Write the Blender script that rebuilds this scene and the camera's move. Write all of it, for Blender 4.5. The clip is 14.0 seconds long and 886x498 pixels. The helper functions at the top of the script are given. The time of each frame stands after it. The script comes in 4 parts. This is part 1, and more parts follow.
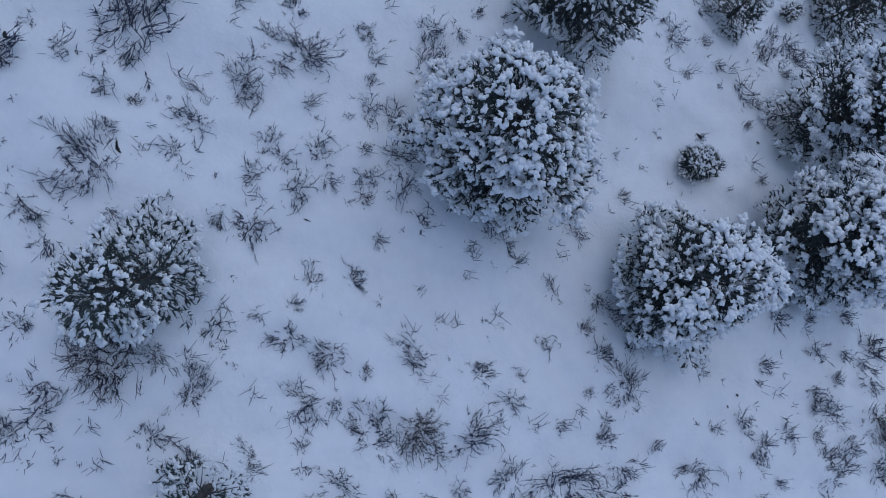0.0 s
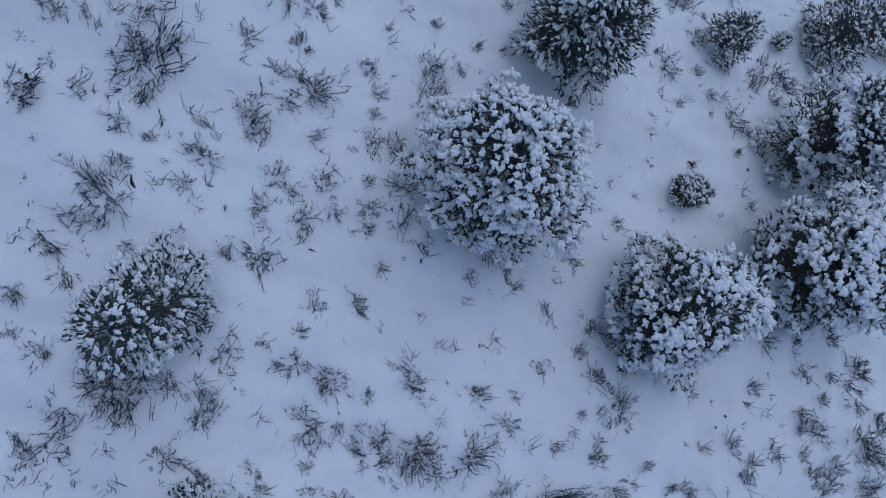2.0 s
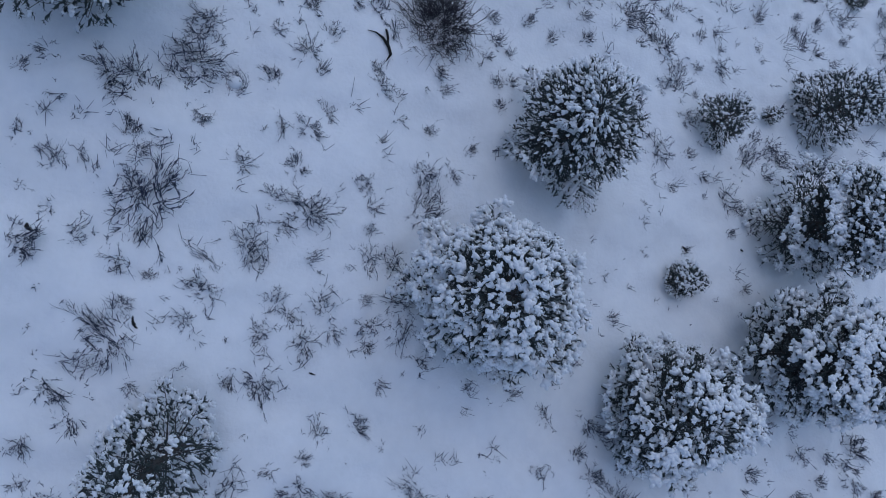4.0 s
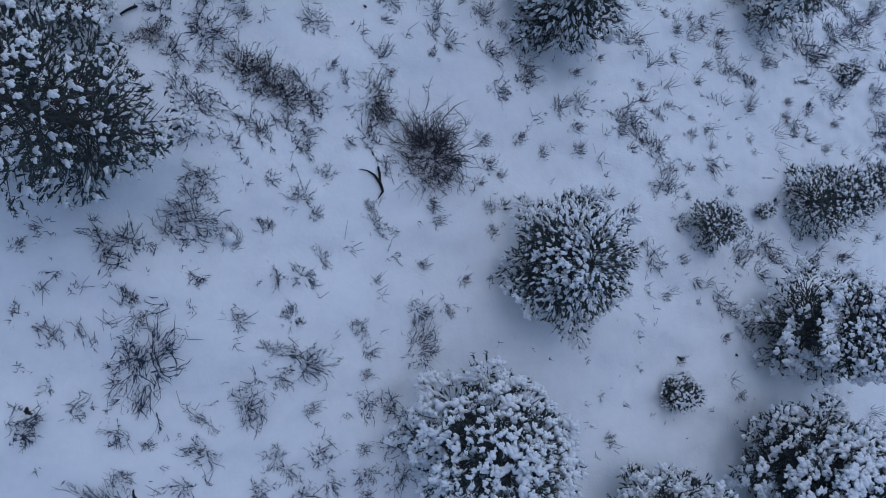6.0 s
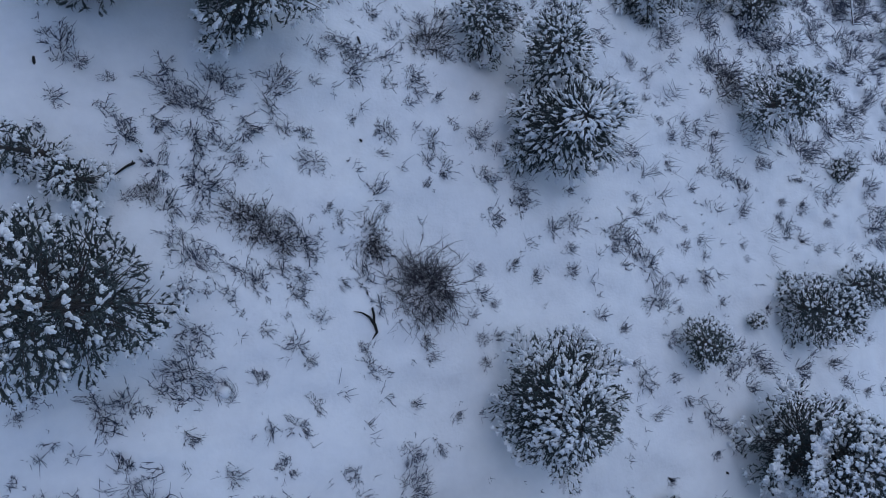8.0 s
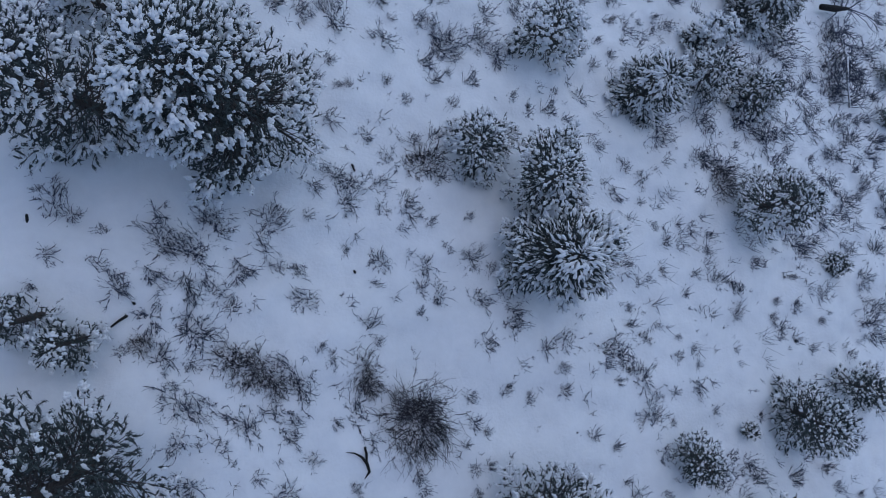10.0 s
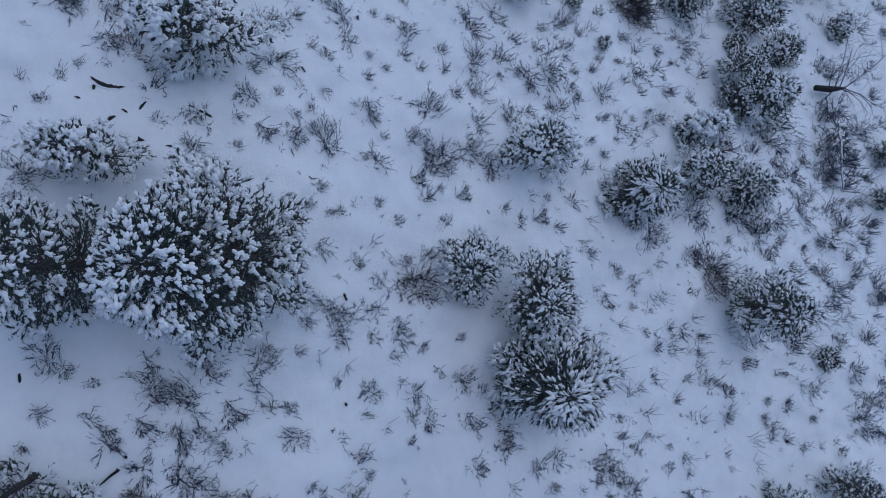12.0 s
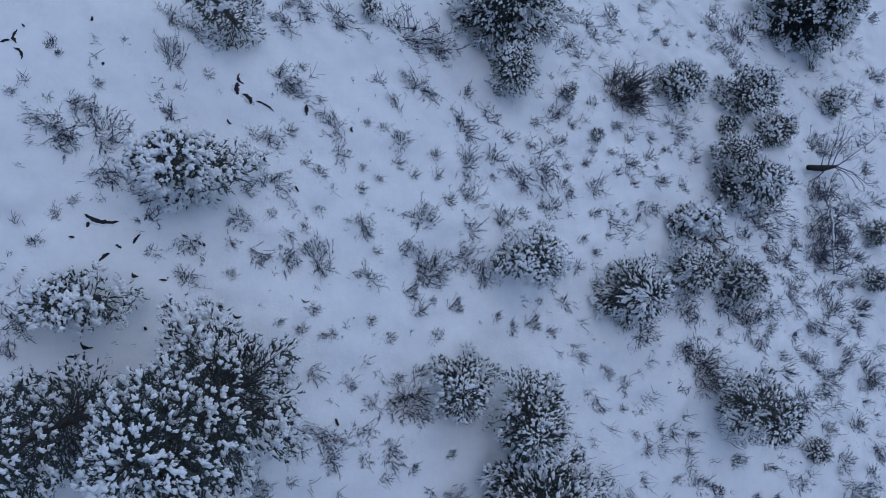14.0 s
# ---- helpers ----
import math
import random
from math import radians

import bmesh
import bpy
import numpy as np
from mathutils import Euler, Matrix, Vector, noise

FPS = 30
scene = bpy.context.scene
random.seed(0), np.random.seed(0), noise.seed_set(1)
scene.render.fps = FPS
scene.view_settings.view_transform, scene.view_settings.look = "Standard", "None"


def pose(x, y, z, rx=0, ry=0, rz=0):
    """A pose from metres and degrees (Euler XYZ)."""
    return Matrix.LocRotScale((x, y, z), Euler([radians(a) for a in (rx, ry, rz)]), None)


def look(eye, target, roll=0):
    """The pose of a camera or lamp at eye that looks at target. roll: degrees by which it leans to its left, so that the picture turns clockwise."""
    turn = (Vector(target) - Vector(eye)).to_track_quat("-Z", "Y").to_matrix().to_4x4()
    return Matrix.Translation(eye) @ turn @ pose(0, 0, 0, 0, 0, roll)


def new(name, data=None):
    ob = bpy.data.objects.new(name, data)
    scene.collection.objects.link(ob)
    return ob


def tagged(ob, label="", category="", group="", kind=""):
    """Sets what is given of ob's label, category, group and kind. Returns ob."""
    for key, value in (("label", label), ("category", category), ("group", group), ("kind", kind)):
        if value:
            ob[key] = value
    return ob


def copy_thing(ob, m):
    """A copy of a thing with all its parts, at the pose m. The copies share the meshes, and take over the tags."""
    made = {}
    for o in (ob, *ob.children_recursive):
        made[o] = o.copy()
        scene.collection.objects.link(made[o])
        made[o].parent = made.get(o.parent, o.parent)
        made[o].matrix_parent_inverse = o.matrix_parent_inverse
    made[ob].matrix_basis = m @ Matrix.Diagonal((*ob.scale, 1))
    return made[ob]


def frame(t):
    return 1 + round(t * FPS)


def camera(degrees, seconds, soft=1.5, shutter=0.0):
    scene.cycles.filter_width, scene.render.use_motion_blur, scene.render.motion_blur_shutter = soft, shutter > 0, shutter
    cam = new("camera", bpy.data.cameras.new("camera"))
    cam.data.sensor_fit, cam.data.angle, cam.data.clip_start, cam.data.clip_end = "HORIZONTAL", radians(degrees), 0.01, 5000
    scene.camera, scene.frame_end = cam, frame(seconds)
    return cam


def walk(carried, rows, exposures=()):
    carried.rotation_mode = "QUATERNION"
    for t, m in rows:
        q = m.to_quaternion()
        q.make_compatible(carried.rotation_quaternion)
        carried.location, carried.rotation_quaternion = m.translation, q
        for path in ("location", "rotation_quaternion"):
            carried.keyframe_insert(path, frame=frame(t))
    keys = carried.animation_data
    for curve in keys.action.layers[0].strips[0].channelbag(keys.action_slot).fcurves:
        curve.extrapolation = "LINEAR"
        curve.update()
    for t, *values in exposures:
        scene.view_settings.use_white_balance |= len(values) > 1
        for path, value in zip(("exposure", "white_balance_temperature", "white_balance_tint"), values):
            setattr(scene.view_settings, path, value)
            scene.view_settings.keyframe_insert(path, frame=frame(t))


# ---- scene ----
cam = camera(72.0, 14.0, soft=0.7)
METRES, EYE, TILT, LEAN, TURN = 17.0, 11.0, -90.0, 0.0, 0.0
ROWS = [
    (0.0, 0.0000, 0.0000, 0.0000, 0.00, 0.00, -0.00),
    (0.5, 0.0020, -0.0321, -0.0021, 0.01, 0.07, -0.06),
    (1.0, 0.0021, -0.0347, -0.0001, -0.01, 0.12, -0.14),
    (1.5, 0.0010, -0.0290, 0.0105, -0.04, 0.16, -0.22),
    (2.0, 0.0003, -0.0249, 0.0272, -0.04, 0.12, -0.33),
    (2.5, 0.0007, -0.0240, 0.0517, -0.02, 0.02, -0.44),
    (3.0, 0.0016, -0.0269, 0.0802, -0.02, -0.06, -0.24),
    (5.5, 0.0128, -0.0377, 0.2639, 0.08, -0.39, 2.42),
    (6.0, 0.0167, -0.0386, 0.3020, 0.12, -0.42, 2.32),
    (6.5, 0.0205, -0.0406, 0.3417, 0.12, -0.37, 2.26),
    (7.0, 0.0241, -0.0424, 0.3814, 0.15, -0.43, 2.17),
    (7.5, 0.0275, -0.0442, 0.4233, 0.16, -0.48, 2.09),
    (8.0, 0.0306, -0.0454, 0.4636, 0.16, -0.54, 2.00),
    (10.5, 0.0472, -0.0446, 0.6668, 0.13, -0.70, 1.64),
    (11.0, 0.0513, -0.0455, 0.7080, 0.14, -0.70, 1.58),
    (11.5, 0.0551, -0.0461, 0.7477, 0.15, -0.74, 1.50),
    (12.0, 0.0588, -0.0476, 0.7892, 0.15, -0.77, 1.44),
    (12.5, 0.0616, -0.0486, 0.8294, 0.09, -0.84, 1.36),
    (13.0, 0.0651, -0.0501, 0.8713, 0.07, -0.89, 1.27),
    (13.5, 0.0685, -0.0513, 0.9110, 0.05, -0.93, 1.19),
    (14.0, 0.0725, -0.0524, 0.9518, 0.07, -0.93, 1.13),
]
walk(cam, [(t, pose(0, 0, EYE, TILT, LEAN, TURN) @ pose(METRES * x, METRES * y, METRES * z, 90 + pitch, roll, yaw)) for t, x, y, z, yaw, pitch, roll in ROWS], [(0.0, -0.07, 5750, 10), (5.0, -0.10, 5740, 10), (14.0, -0.11, 5740, 10)])

# ---- light: a dim overcast dusk, brighter towards the open side of the slope ----
SUN_TURN, SUN_HEIGHT = radians(32), radians(60)
world = bpy.data.worlds.new("overcast_sky")
scene.world = world
world.use_nodes = True
wn = world.node_tree.nodes
sky = wn.new("ShaderNodeTexSky")
sky.sky_type, sky.sun_disc = "NISHITA", False
sky.sun_elevation, sky.sun_rotation = SUN_HEIGHT, SUN_TURN
sky.dust_density, sky.ozone_density = 1.0, 1.0
world.node_tree.links.new(sky.outputs[0], wn["Background"].inputs[0])
wn["Background"].inputs[1].default_value = 0.12
sun = new("sun", bpy.data.lights.new("sun", "SUN"))
sun.data.energy, sun.data.angle, sun.data.color = 0.30, radians(80), (1.0, 0.99, 0.97)
sun.matrix_world = look((0, 0, 0), (-math.sin(SUN_TURN) * math.cos(SUN_HEIGHT), -math.cos(SUN_TURN) * math.cos(SUN_HEIGHT), -math.sin(SUN_HEIGHT)))


# ---- materials ----
def material(name, low, high, scale, rough, bump=0.0, bump_scale=40.0, fine=0.0, spread=0.0):
    """Two noises mix two colours, a third gives relief; spread: how far single pieces differ."""
    m = bpy.data.materials.new(name)
    m.use_nodes = True
    n, link = m.node_tree.nodes, m.node_tree.links.new
    bsdf = n["Principled BSDF"]
    bsdf.inputs["Roughness"].default_value = rough
    co = n.new("ShaderNodeNewGeometry")
    big, small = n.new("ShaderNodeTexNoise"), n.new("ShaderNodeTexNoise")
    big.inputs["Scale"].default_value, small.inputs["Scale"].default_value = scale, scale * 9
    big.inputs["Detail"].default_value, small.inputs["Detail"].default_value = 5, 6
    mix, ramp, blend = n.new("ShaderNodeMath"), n.new("ShaderNodeMapRange"), n.new("ShaderNodeMix")
    mix.operation = "ADD"
    half = n.new("ShaderNodeMath")
    half.operation = "MULTIPLY"
    half.inputs[1].default_value = 0.5
    ramp.inputs[1].default_value, ramp.inputs[2].default_value = 0.5, 1.0
    blend.data_type = "RGBA"
    blend.inputs[6].default_value, blend.inputs[7].default_value = (*low, 1), (*high, 1)
    link(co.outputs["Position"], big.inputs["Vector"])
    link(co.outputs["Position"], small.inputs["Vector"])
    link(small.outputs[0], half.inputs[0])
    link(big.outputs[0], mix.inputs[0])
    link(half.outputs[0], mix.inputs[1])
    link(mix.outputs[0], ramp.inputs[0])
    last = ramp.outputs[0]
    if spread:
        vary = n.new("ShaderNodeMath")
        vary.operation = "MULTIPLY_ADD"
        vary.inputs[1].default_value = spread
        link(co.outputs["Random Per Island"], vary.inputs[0])
        link(last, vary.inputs[2])
        lower = n.new("ShaderNodeMath")
        lower.operation, lower.use_clamp = "SUBTRACT", True
        lower.inputs[1].default_value = spread / 2
        link(vary.outputs[0], lower.inputs[0])
        last = lower.outputs[0]
    link(last, blend.inputs[0])
    link(blend.outputs[2], bsdf.inputs["Base Color"])
    if bump:
        rough_noise, relief = n.new("ShaderNodeTexNoise"), n.new("ShaderNodeBump")
        rough_noise.inputs["Scale"].default_value, rough_noise.inputs["Detail"].default_value = bump_scale, 8
        relief.inputs["Strength"].default_value, relief.inputs["Distance"].default_value = bump, 0.02
        link(co.outputs["Position"], rough_noise.inputs["Vector"])
        link(rough_noise.outputs[0], relief.inputs["Height"])
        link(relief.outputs[0], bsdf.inputs["Normal"])
    return m


SNOW = material("ground_snow", (0.76, 0.775, 0.79), (0.86, 0.87, 0.88), 0.6, 0.65, 0.5, 14)
LOAD = material("branch_snow", (0.78, 0.79, 0.80), (0.88, 0.885, 0.89), 3.0, 0.6, 0.6, 30)
NEEDLE = material("pine_needles", (0.022, 0.031, 0.030), (0.072, 0.091, 0.086), 2.0, 0.6, spread=0.6)
BARK = material("pine_bark", (0.036, 0.030, 0.027), (0.10, 0.085, 0.077), 5.0, 0.85, 0.8, 60, spread=0.4)
TWIG = material("grey_brown_twigs", (0.022, 0.028, 0.048), (0.080, 0.092, 0.140), 3.0, 0.8, spread=0.8)
BROWN = material("brown_willow_twigs", (0.026, 0.025, 0.032), (0.090, 0.086, 0.100), 3.0, 0.75, spread=0.8)
STRAW = material("dry_grass", (0.031, 0.037, 0.060), (0.105, 0.116, 0.168), 3.0, 0.8, spread=0.8)
DEAD = material("weathered_dead_wood", (0.05, 0.042, 0.04), (0.2, 0.185, 0.175), 6.0, 0.85, 0.8, 70, spread=0.3)
DARKWOOD = material("wet_dark_wood", (0.005, 0.0045, 0.004), (0.020, 0.017, 0.016), 6.0, 0.9, 0.8, 50)
SOIL = material("wet_dark_soil", (0.004, 0.004, 0.005), (0.014, 0.013, 0.013), 9.0, 0.8, 0.9, 60)


# ---- the slope ----
SLOPE = (0.7295, -3.7549, -1.8784, 0.0439, -0.9885, 0.0040, 0.0494, 0.0948, 0.1799, -0.1459)


def fold(v, low, high, reach):
    inside = np.clip(v, low, high)
    return inside, reach * np.tanh((v - inside) / reach)


def smooth_slope(x, y):
    x, y = np.asarray(x, float), np.asarray(y, float)
    (xi, xo), (yi, yo) = fold(x, -9.0, 18.0, 45.0), fold(y, -6.0, 26.0, 45.0)
    a, b = xi / 10, yi / 10
    c = SLOPE
    z = c[0] + c[1] * a + c[2] * b + c[3] * a * a + c[4] * a * b + c[5] * b * b + c[6] * a**3 + c[7] * a * a * b + c[8] * a * b * b + c[9] * b**3
    da = c[1] + 2 * c[3] * a + c[4] * b + 3 * c[6] * a * a + 2 * c[7] * a * b + c[8] * b * b
    db = c[2] + c[4] * a + 2 * c[5] * b + c[7] * a * a + 2 * c[8] * a * b + 3 * c[9] * b * b
    return z + da * xo / 10 + db * yo / 10


WAVES = []
wave_rng = np.random.default_rng(5)
for size, height in ((2.6, 0.055), (1.3, 0.042), (0.7, 0.024), (0.4, 0.010)):
    for k in range(7):
        turn = wave_rng.uniform(0, math.pi)
        WAVES.append((math.cos(turn) * math.tau / size, math.sin(turn) * math.tau / size, wave_rng.uniform(0, 6.28), height * wave_rng.uniform(0.3, 0.6)))


def ground(x, y):
    x, y = np.asarray(x, float), np.asarray(y, float)
    z = smooth_slope(x, y)
    near = np.exp(-((np.maximum(0, np.abs(x - 4) - 16) / 8) ** 2) - (np.maximum(0, np.abs(y - 9) - 18) / 8) ** 2)
    for kx, ky, shift, height in WAVES:
        z = z + near * height * np.sin(kx * x + ky * y + shift + 0.7 * np.sin(0.5 * ky * x - 0.4 * kx * y))
    return z


def mesh_object(name, verts, faces, mat, parent=None, label="", smooth=False):
    me = bpy.data.meshes.new(name)
    verts, faces = np.asarray(verts, np.float32), np.asarray(faces, np.int32)
    side = faces.shape[1]
    me.vertices.add(len(verts))
    me.vertices.foreach_set("co", verts.ravel())
    me.loops.add(faces.size)
    me.loops.foreach_set("vertex_index", faces.ravel())
    me.polygons.add(len(faces))
    me.polygons.foreach_set("loop_start", np.arange(0, faces.size, side, dtype=np.int32))
    me.polygons.foreach_set("use_smooth", np.full(len(faces), smooth))
    me.update(calc_edges=True)
    me.materials.append(mat)
    ob = new(name, me)
    if parent:
        ob.parent = parent
    if label:
        ob["label"] = label
    return ob


def steps(low, high, step, far):
    inner = list(np.arange(low, high + step / 2, step))
    outer, d = [], step
    while sum(outer) < far:
        d *= 1.35
        outer.append(d)
    reach = np.cumsum(outer)
    return np.array([low - r for r in reach[::-1]] + inner + [high + r for r in reach])


gx, gy = steps(-10.5, 19.5, 0.13, 2500), steps(-8.5, 27.5, 0.13, 2500)
mx, my = np.meshgrid(gx, gy)
cols = len(gx)
q = (np.arange(len(gy) - 1)[:, None] * cols + np.arange(cols - 1)[None]).ravel()
snow_ground = mesh_object("ground", np.stack([mx.ravel(), my.ravel(), ground(mx, my).ravel()], 1), np.stack([q, q + 1, q + cols + 1, q + cols], 1), SNOW, smooth=True)
tagged(snow_ground, "snow-covered hillside with soft uneven drifts", "ground", kind="structure")


# ---- building blocks ----
class Heap:
    """Collects pieces into one mesh."""

    def __init__(self):
        self.v, self.f, self.n = [], [], 0

    def add(self, v, f):
        self.v.append(v)
        self.f.append(f + self.n)
        self.n += len(v)

    def many(self, v, f):
        """v: pieces x points x 3, all with the faces f."""
        if len(v):
            k = v.shape[1]
            self.v.append(v.reshape(-1, 3))
            self.f.append((f[None] + (self.n + k * np.arange(len(v)))[:, None, None]).reshape(-1, f.shape[1]))
            self.n += len(v) * k

    def put(self, name, mat, parent=None, label="", smooth=False):
        if not self.v:
            return None
        return mesh_object(name, np.concatenate(self.v), np.concatenate(self.f), mat, parent, label, smooth)


def ball(level):
    bm = bmesh.new()
    bmesh.ops.create_icosphere(bm, subdivisions=level, radius=1)
    v = np.array([p.co[:] for p in bm.verts])
    f = np.array([[p.index for p in t.verts] for t in bm.faces])
    bm.free()
    return v, f


BALL, LUMP = ball(2), ball(1)


def tube_faces(rings, sides):
    f = []
    for r in range(rings - 1):
        for s in range(sides):
            a, b = r * sides + s, r * sides + (s + 1) % sides
            f += [[a, b, b + sides], [a, b + sides, a + sides]]
    return np.array(f)


def tube(heap, points, radii, sides=3):
    points = np.asarray(points, float)
    along = np.gradient(points, axis=0)
    along /= np.linalg.norm(along, axis=1)[:, None] + 1e-9
    ref = np.where(np.abs(along[:, 2:3]) > 0.9, [[1.0, 0, 0]], [[0, 0, 1.0]])
    u = np.cross(along, ref)
    u /= np.linalg.norm(u, axis=1)[:, None] + 1e-9
    w = np.cross(along, u)
    a = np.arange(sides) * math.tau / sides
    ring = u[:, None] * np.cos(a)[None, :, None] + w[:, None] * np.sin(a)[None, :, None]
    heap.add((points[:, None] + ring * np.asarray(radii)[:, None, None]).reshape(-1, 3), tube_faces(len(points), sides))


def frames_along(d):
    """For unit directions d: the side and the upper vector."""
    side = np.cross(d, [0, 0, 1.0])
    side /= np.linalg.norm(side, axis=1)[:, None] + 1e-9
    return side, np.cross(side, d)


# cushions of snow as they lie on a whorl of shoots: a low heart and rounded fingers towards the tips
def snow_shape(rng, fingers):
    v0, f0 = LUMP
    heap = Heap()
    spin = v0 @ np.array([[0.8, -0.6, 0], [0.6, 0.8, 0], [0, 0, 1.0]])
    heap.add(spin * [rng.uniform(0.26, 0.40), rng.uniform(0.24, 0.36), rng.uniform(0.13, 0.19)] + [0.05, 0, 0.05], f0)
    for k in range(fingers):
        a = -1.5 + 3.0 * (k + 0.5) / fingers + rng.normal(0, 0.28)
        if rng.uniform() < 0.15:
            a += math.pi
        size = rng.uniform(0.20, 0.38)
        v = v0 * [size, rng.uniform(0.15, 0.24), rng.uniform(0.10, 0.15)]
        v[:, 1] += rng.uniform(-0.25, 0.25) * v[:, 0] ** 2 / size
        v = v + [0.12 + size * 0.75, 0, 0.02]
        v[:, 2] -= 0.22 * v[:, 0] ** 2 - rng.uniform(0, 0.05)
        c, q = math.cos(a), math.sin(a)
        heap.add(np.stack([v[:, 0] * c - v[:, 1] * q, v[:, 0] * q + v[:, 1] * c, v[:, 2]], 1), f0)
    return np.concatenate(heap.v), np.concatenate(heap.f)


# a ridge of snow along a twig, one unit long, with a toothed edge where the side shoots stand out
def ridge_shape(rng):
    n = 9
    v = []
    for k in range(n):
        u = k / (n - 1)
        body = (0.35 + 0.9 * u) * (1 - u**5) + 0.06
        left, right = (body * (rng.uniform(0.85, 1.5) if (k + odd) % 2 else rng.uniform(0.25, 0.6)) for odd in (0, 1))
        mid, sag = rng.normal(0, 0.10), -0.12 * u * u
        top = 0.75 * math.sin(math.pi * (0.12 + 0.8 * u)) * rng.uniform(0.7, 1.15)
        forward = 0.05
        v += [(u + forward * left, mid + left, sag - 0.25), (u, mid + 0.38 * left, sag + top), (u, mid - 0.38 * right, sag + top), (u + forward * right, mid - right, sag - 0.25)]
    f = []
    for k in range(n - 1):
        for c in range(3):
            p = 4 * k + c
            f += [[p, p + 1, p + 5], [p, p + 5, p + 4]]
    return np.array(v), np.array(f)


shape_rng = np.random.default_rng(11)
SNOW_SHAPES = [snow_shape(shape_rng, 3 + k % 3) for k in range(24)]
RIDGE_SHAPES = [ridge_shape(shape_rng) for k in range(12)]


def needle_shape(rng, count):
    """A bottle brush of needles round a shoot along x, one unit long: a ragged core and single needles."""
    a = np.arange(4) * math.tau / 4 + rng.uniform(0, 1.5)
    v = [np.array([-0.15, 0, 0]), np.array([0.78, 0, 0])]
    v += [np.array([rng.uniform(0.25, 0.6), math.cos(t) * r, math.sin(t) * r]) for t, r in zip(a, rng.uniform(0.08, 0.15, 4))]
    f = []
    for k in range(4):
        m = (k + 1) % 4
        f += [[0, 2 + m, 2 + k], [1, 2 + k, 2 + m]]
    for k in range(count):
        s = rng.uniform(-0.1, 0.95)
        t = rng.uniform(0, math.tau)
        way = np.array([rng.uniform(0.3, 1.0), math.cos(t), math.sin(t)])
        way = way / np.linalg.norm(way) * rng.uniform(0.22, 0.42)
        across = np.cross(way, rng.normal(size=3))
        across *= 0.040 / np.linalg.norm(across)
        foot = np.array([s, 0, 0])
        f.append([len(v), len(v) + 1, len(v) + 2])
        v += [foot - across, foot + across, foot + way]
    return np.array(v), np.array(f)


NEEDLE_SHAPES = [needle_shape(np.random.default_rng(20 + k), 15) for k in range(6)]

# ---- conifers ----
# shoot length, distance between the snow cushions in shoot lengths, their size, length and width, share of twigs with a snow ridge, taper of the crown, density of branches
HEAVY = dict(shoot=0.16, gap=0.46, lump=0.88, long=1.0, wide=1.0, ridge=0.10, taper=0.55, dense=1.05, kind="pine_tree", label="young pine thickly laden with snow")
OPEN = dict(shoot=0.17, gap=0.44, lump=0.66, long=1.2, wide=0.85, ridge=0.05, taper=0.6, dense=1.1, kind="pine_tree", label="dark green pine with snow lumps on its shoots")
SPARSE = dict(shoot=0.17, gap=0.58, lump=0.62, long=1.0, wide=0.85, ridge=0.04, taper=0.6, dense=1.15, kind="pine_tree", label="dark green pine with scattered snow on its shoots")
DARK = dict(shoot=0.15, gap=0.54, lump=0.70, long=1.0, wide=0.9, ridge=0.05, taper=0.5, dense=1.0, kind="pine_tree", label="small dark green pine dusted with snow")
COMB = dict(shoot=0.16, gap=0.56, lump=0.74, long=1.5, wide=0.55, ridge=0.22, taper=0.7, dense=1.05, kind="pine_tree", label="slender pine with long narrow snow-capped shoots")
FINE = dict(shoot=0.15, gap=0.56, lump=0.70, long=1.1, wide=0.72, ridge=0.60, taper=0.85, dense=1.05, kind="spruce_tree", label="conical conifer with fine snow-coated branches")


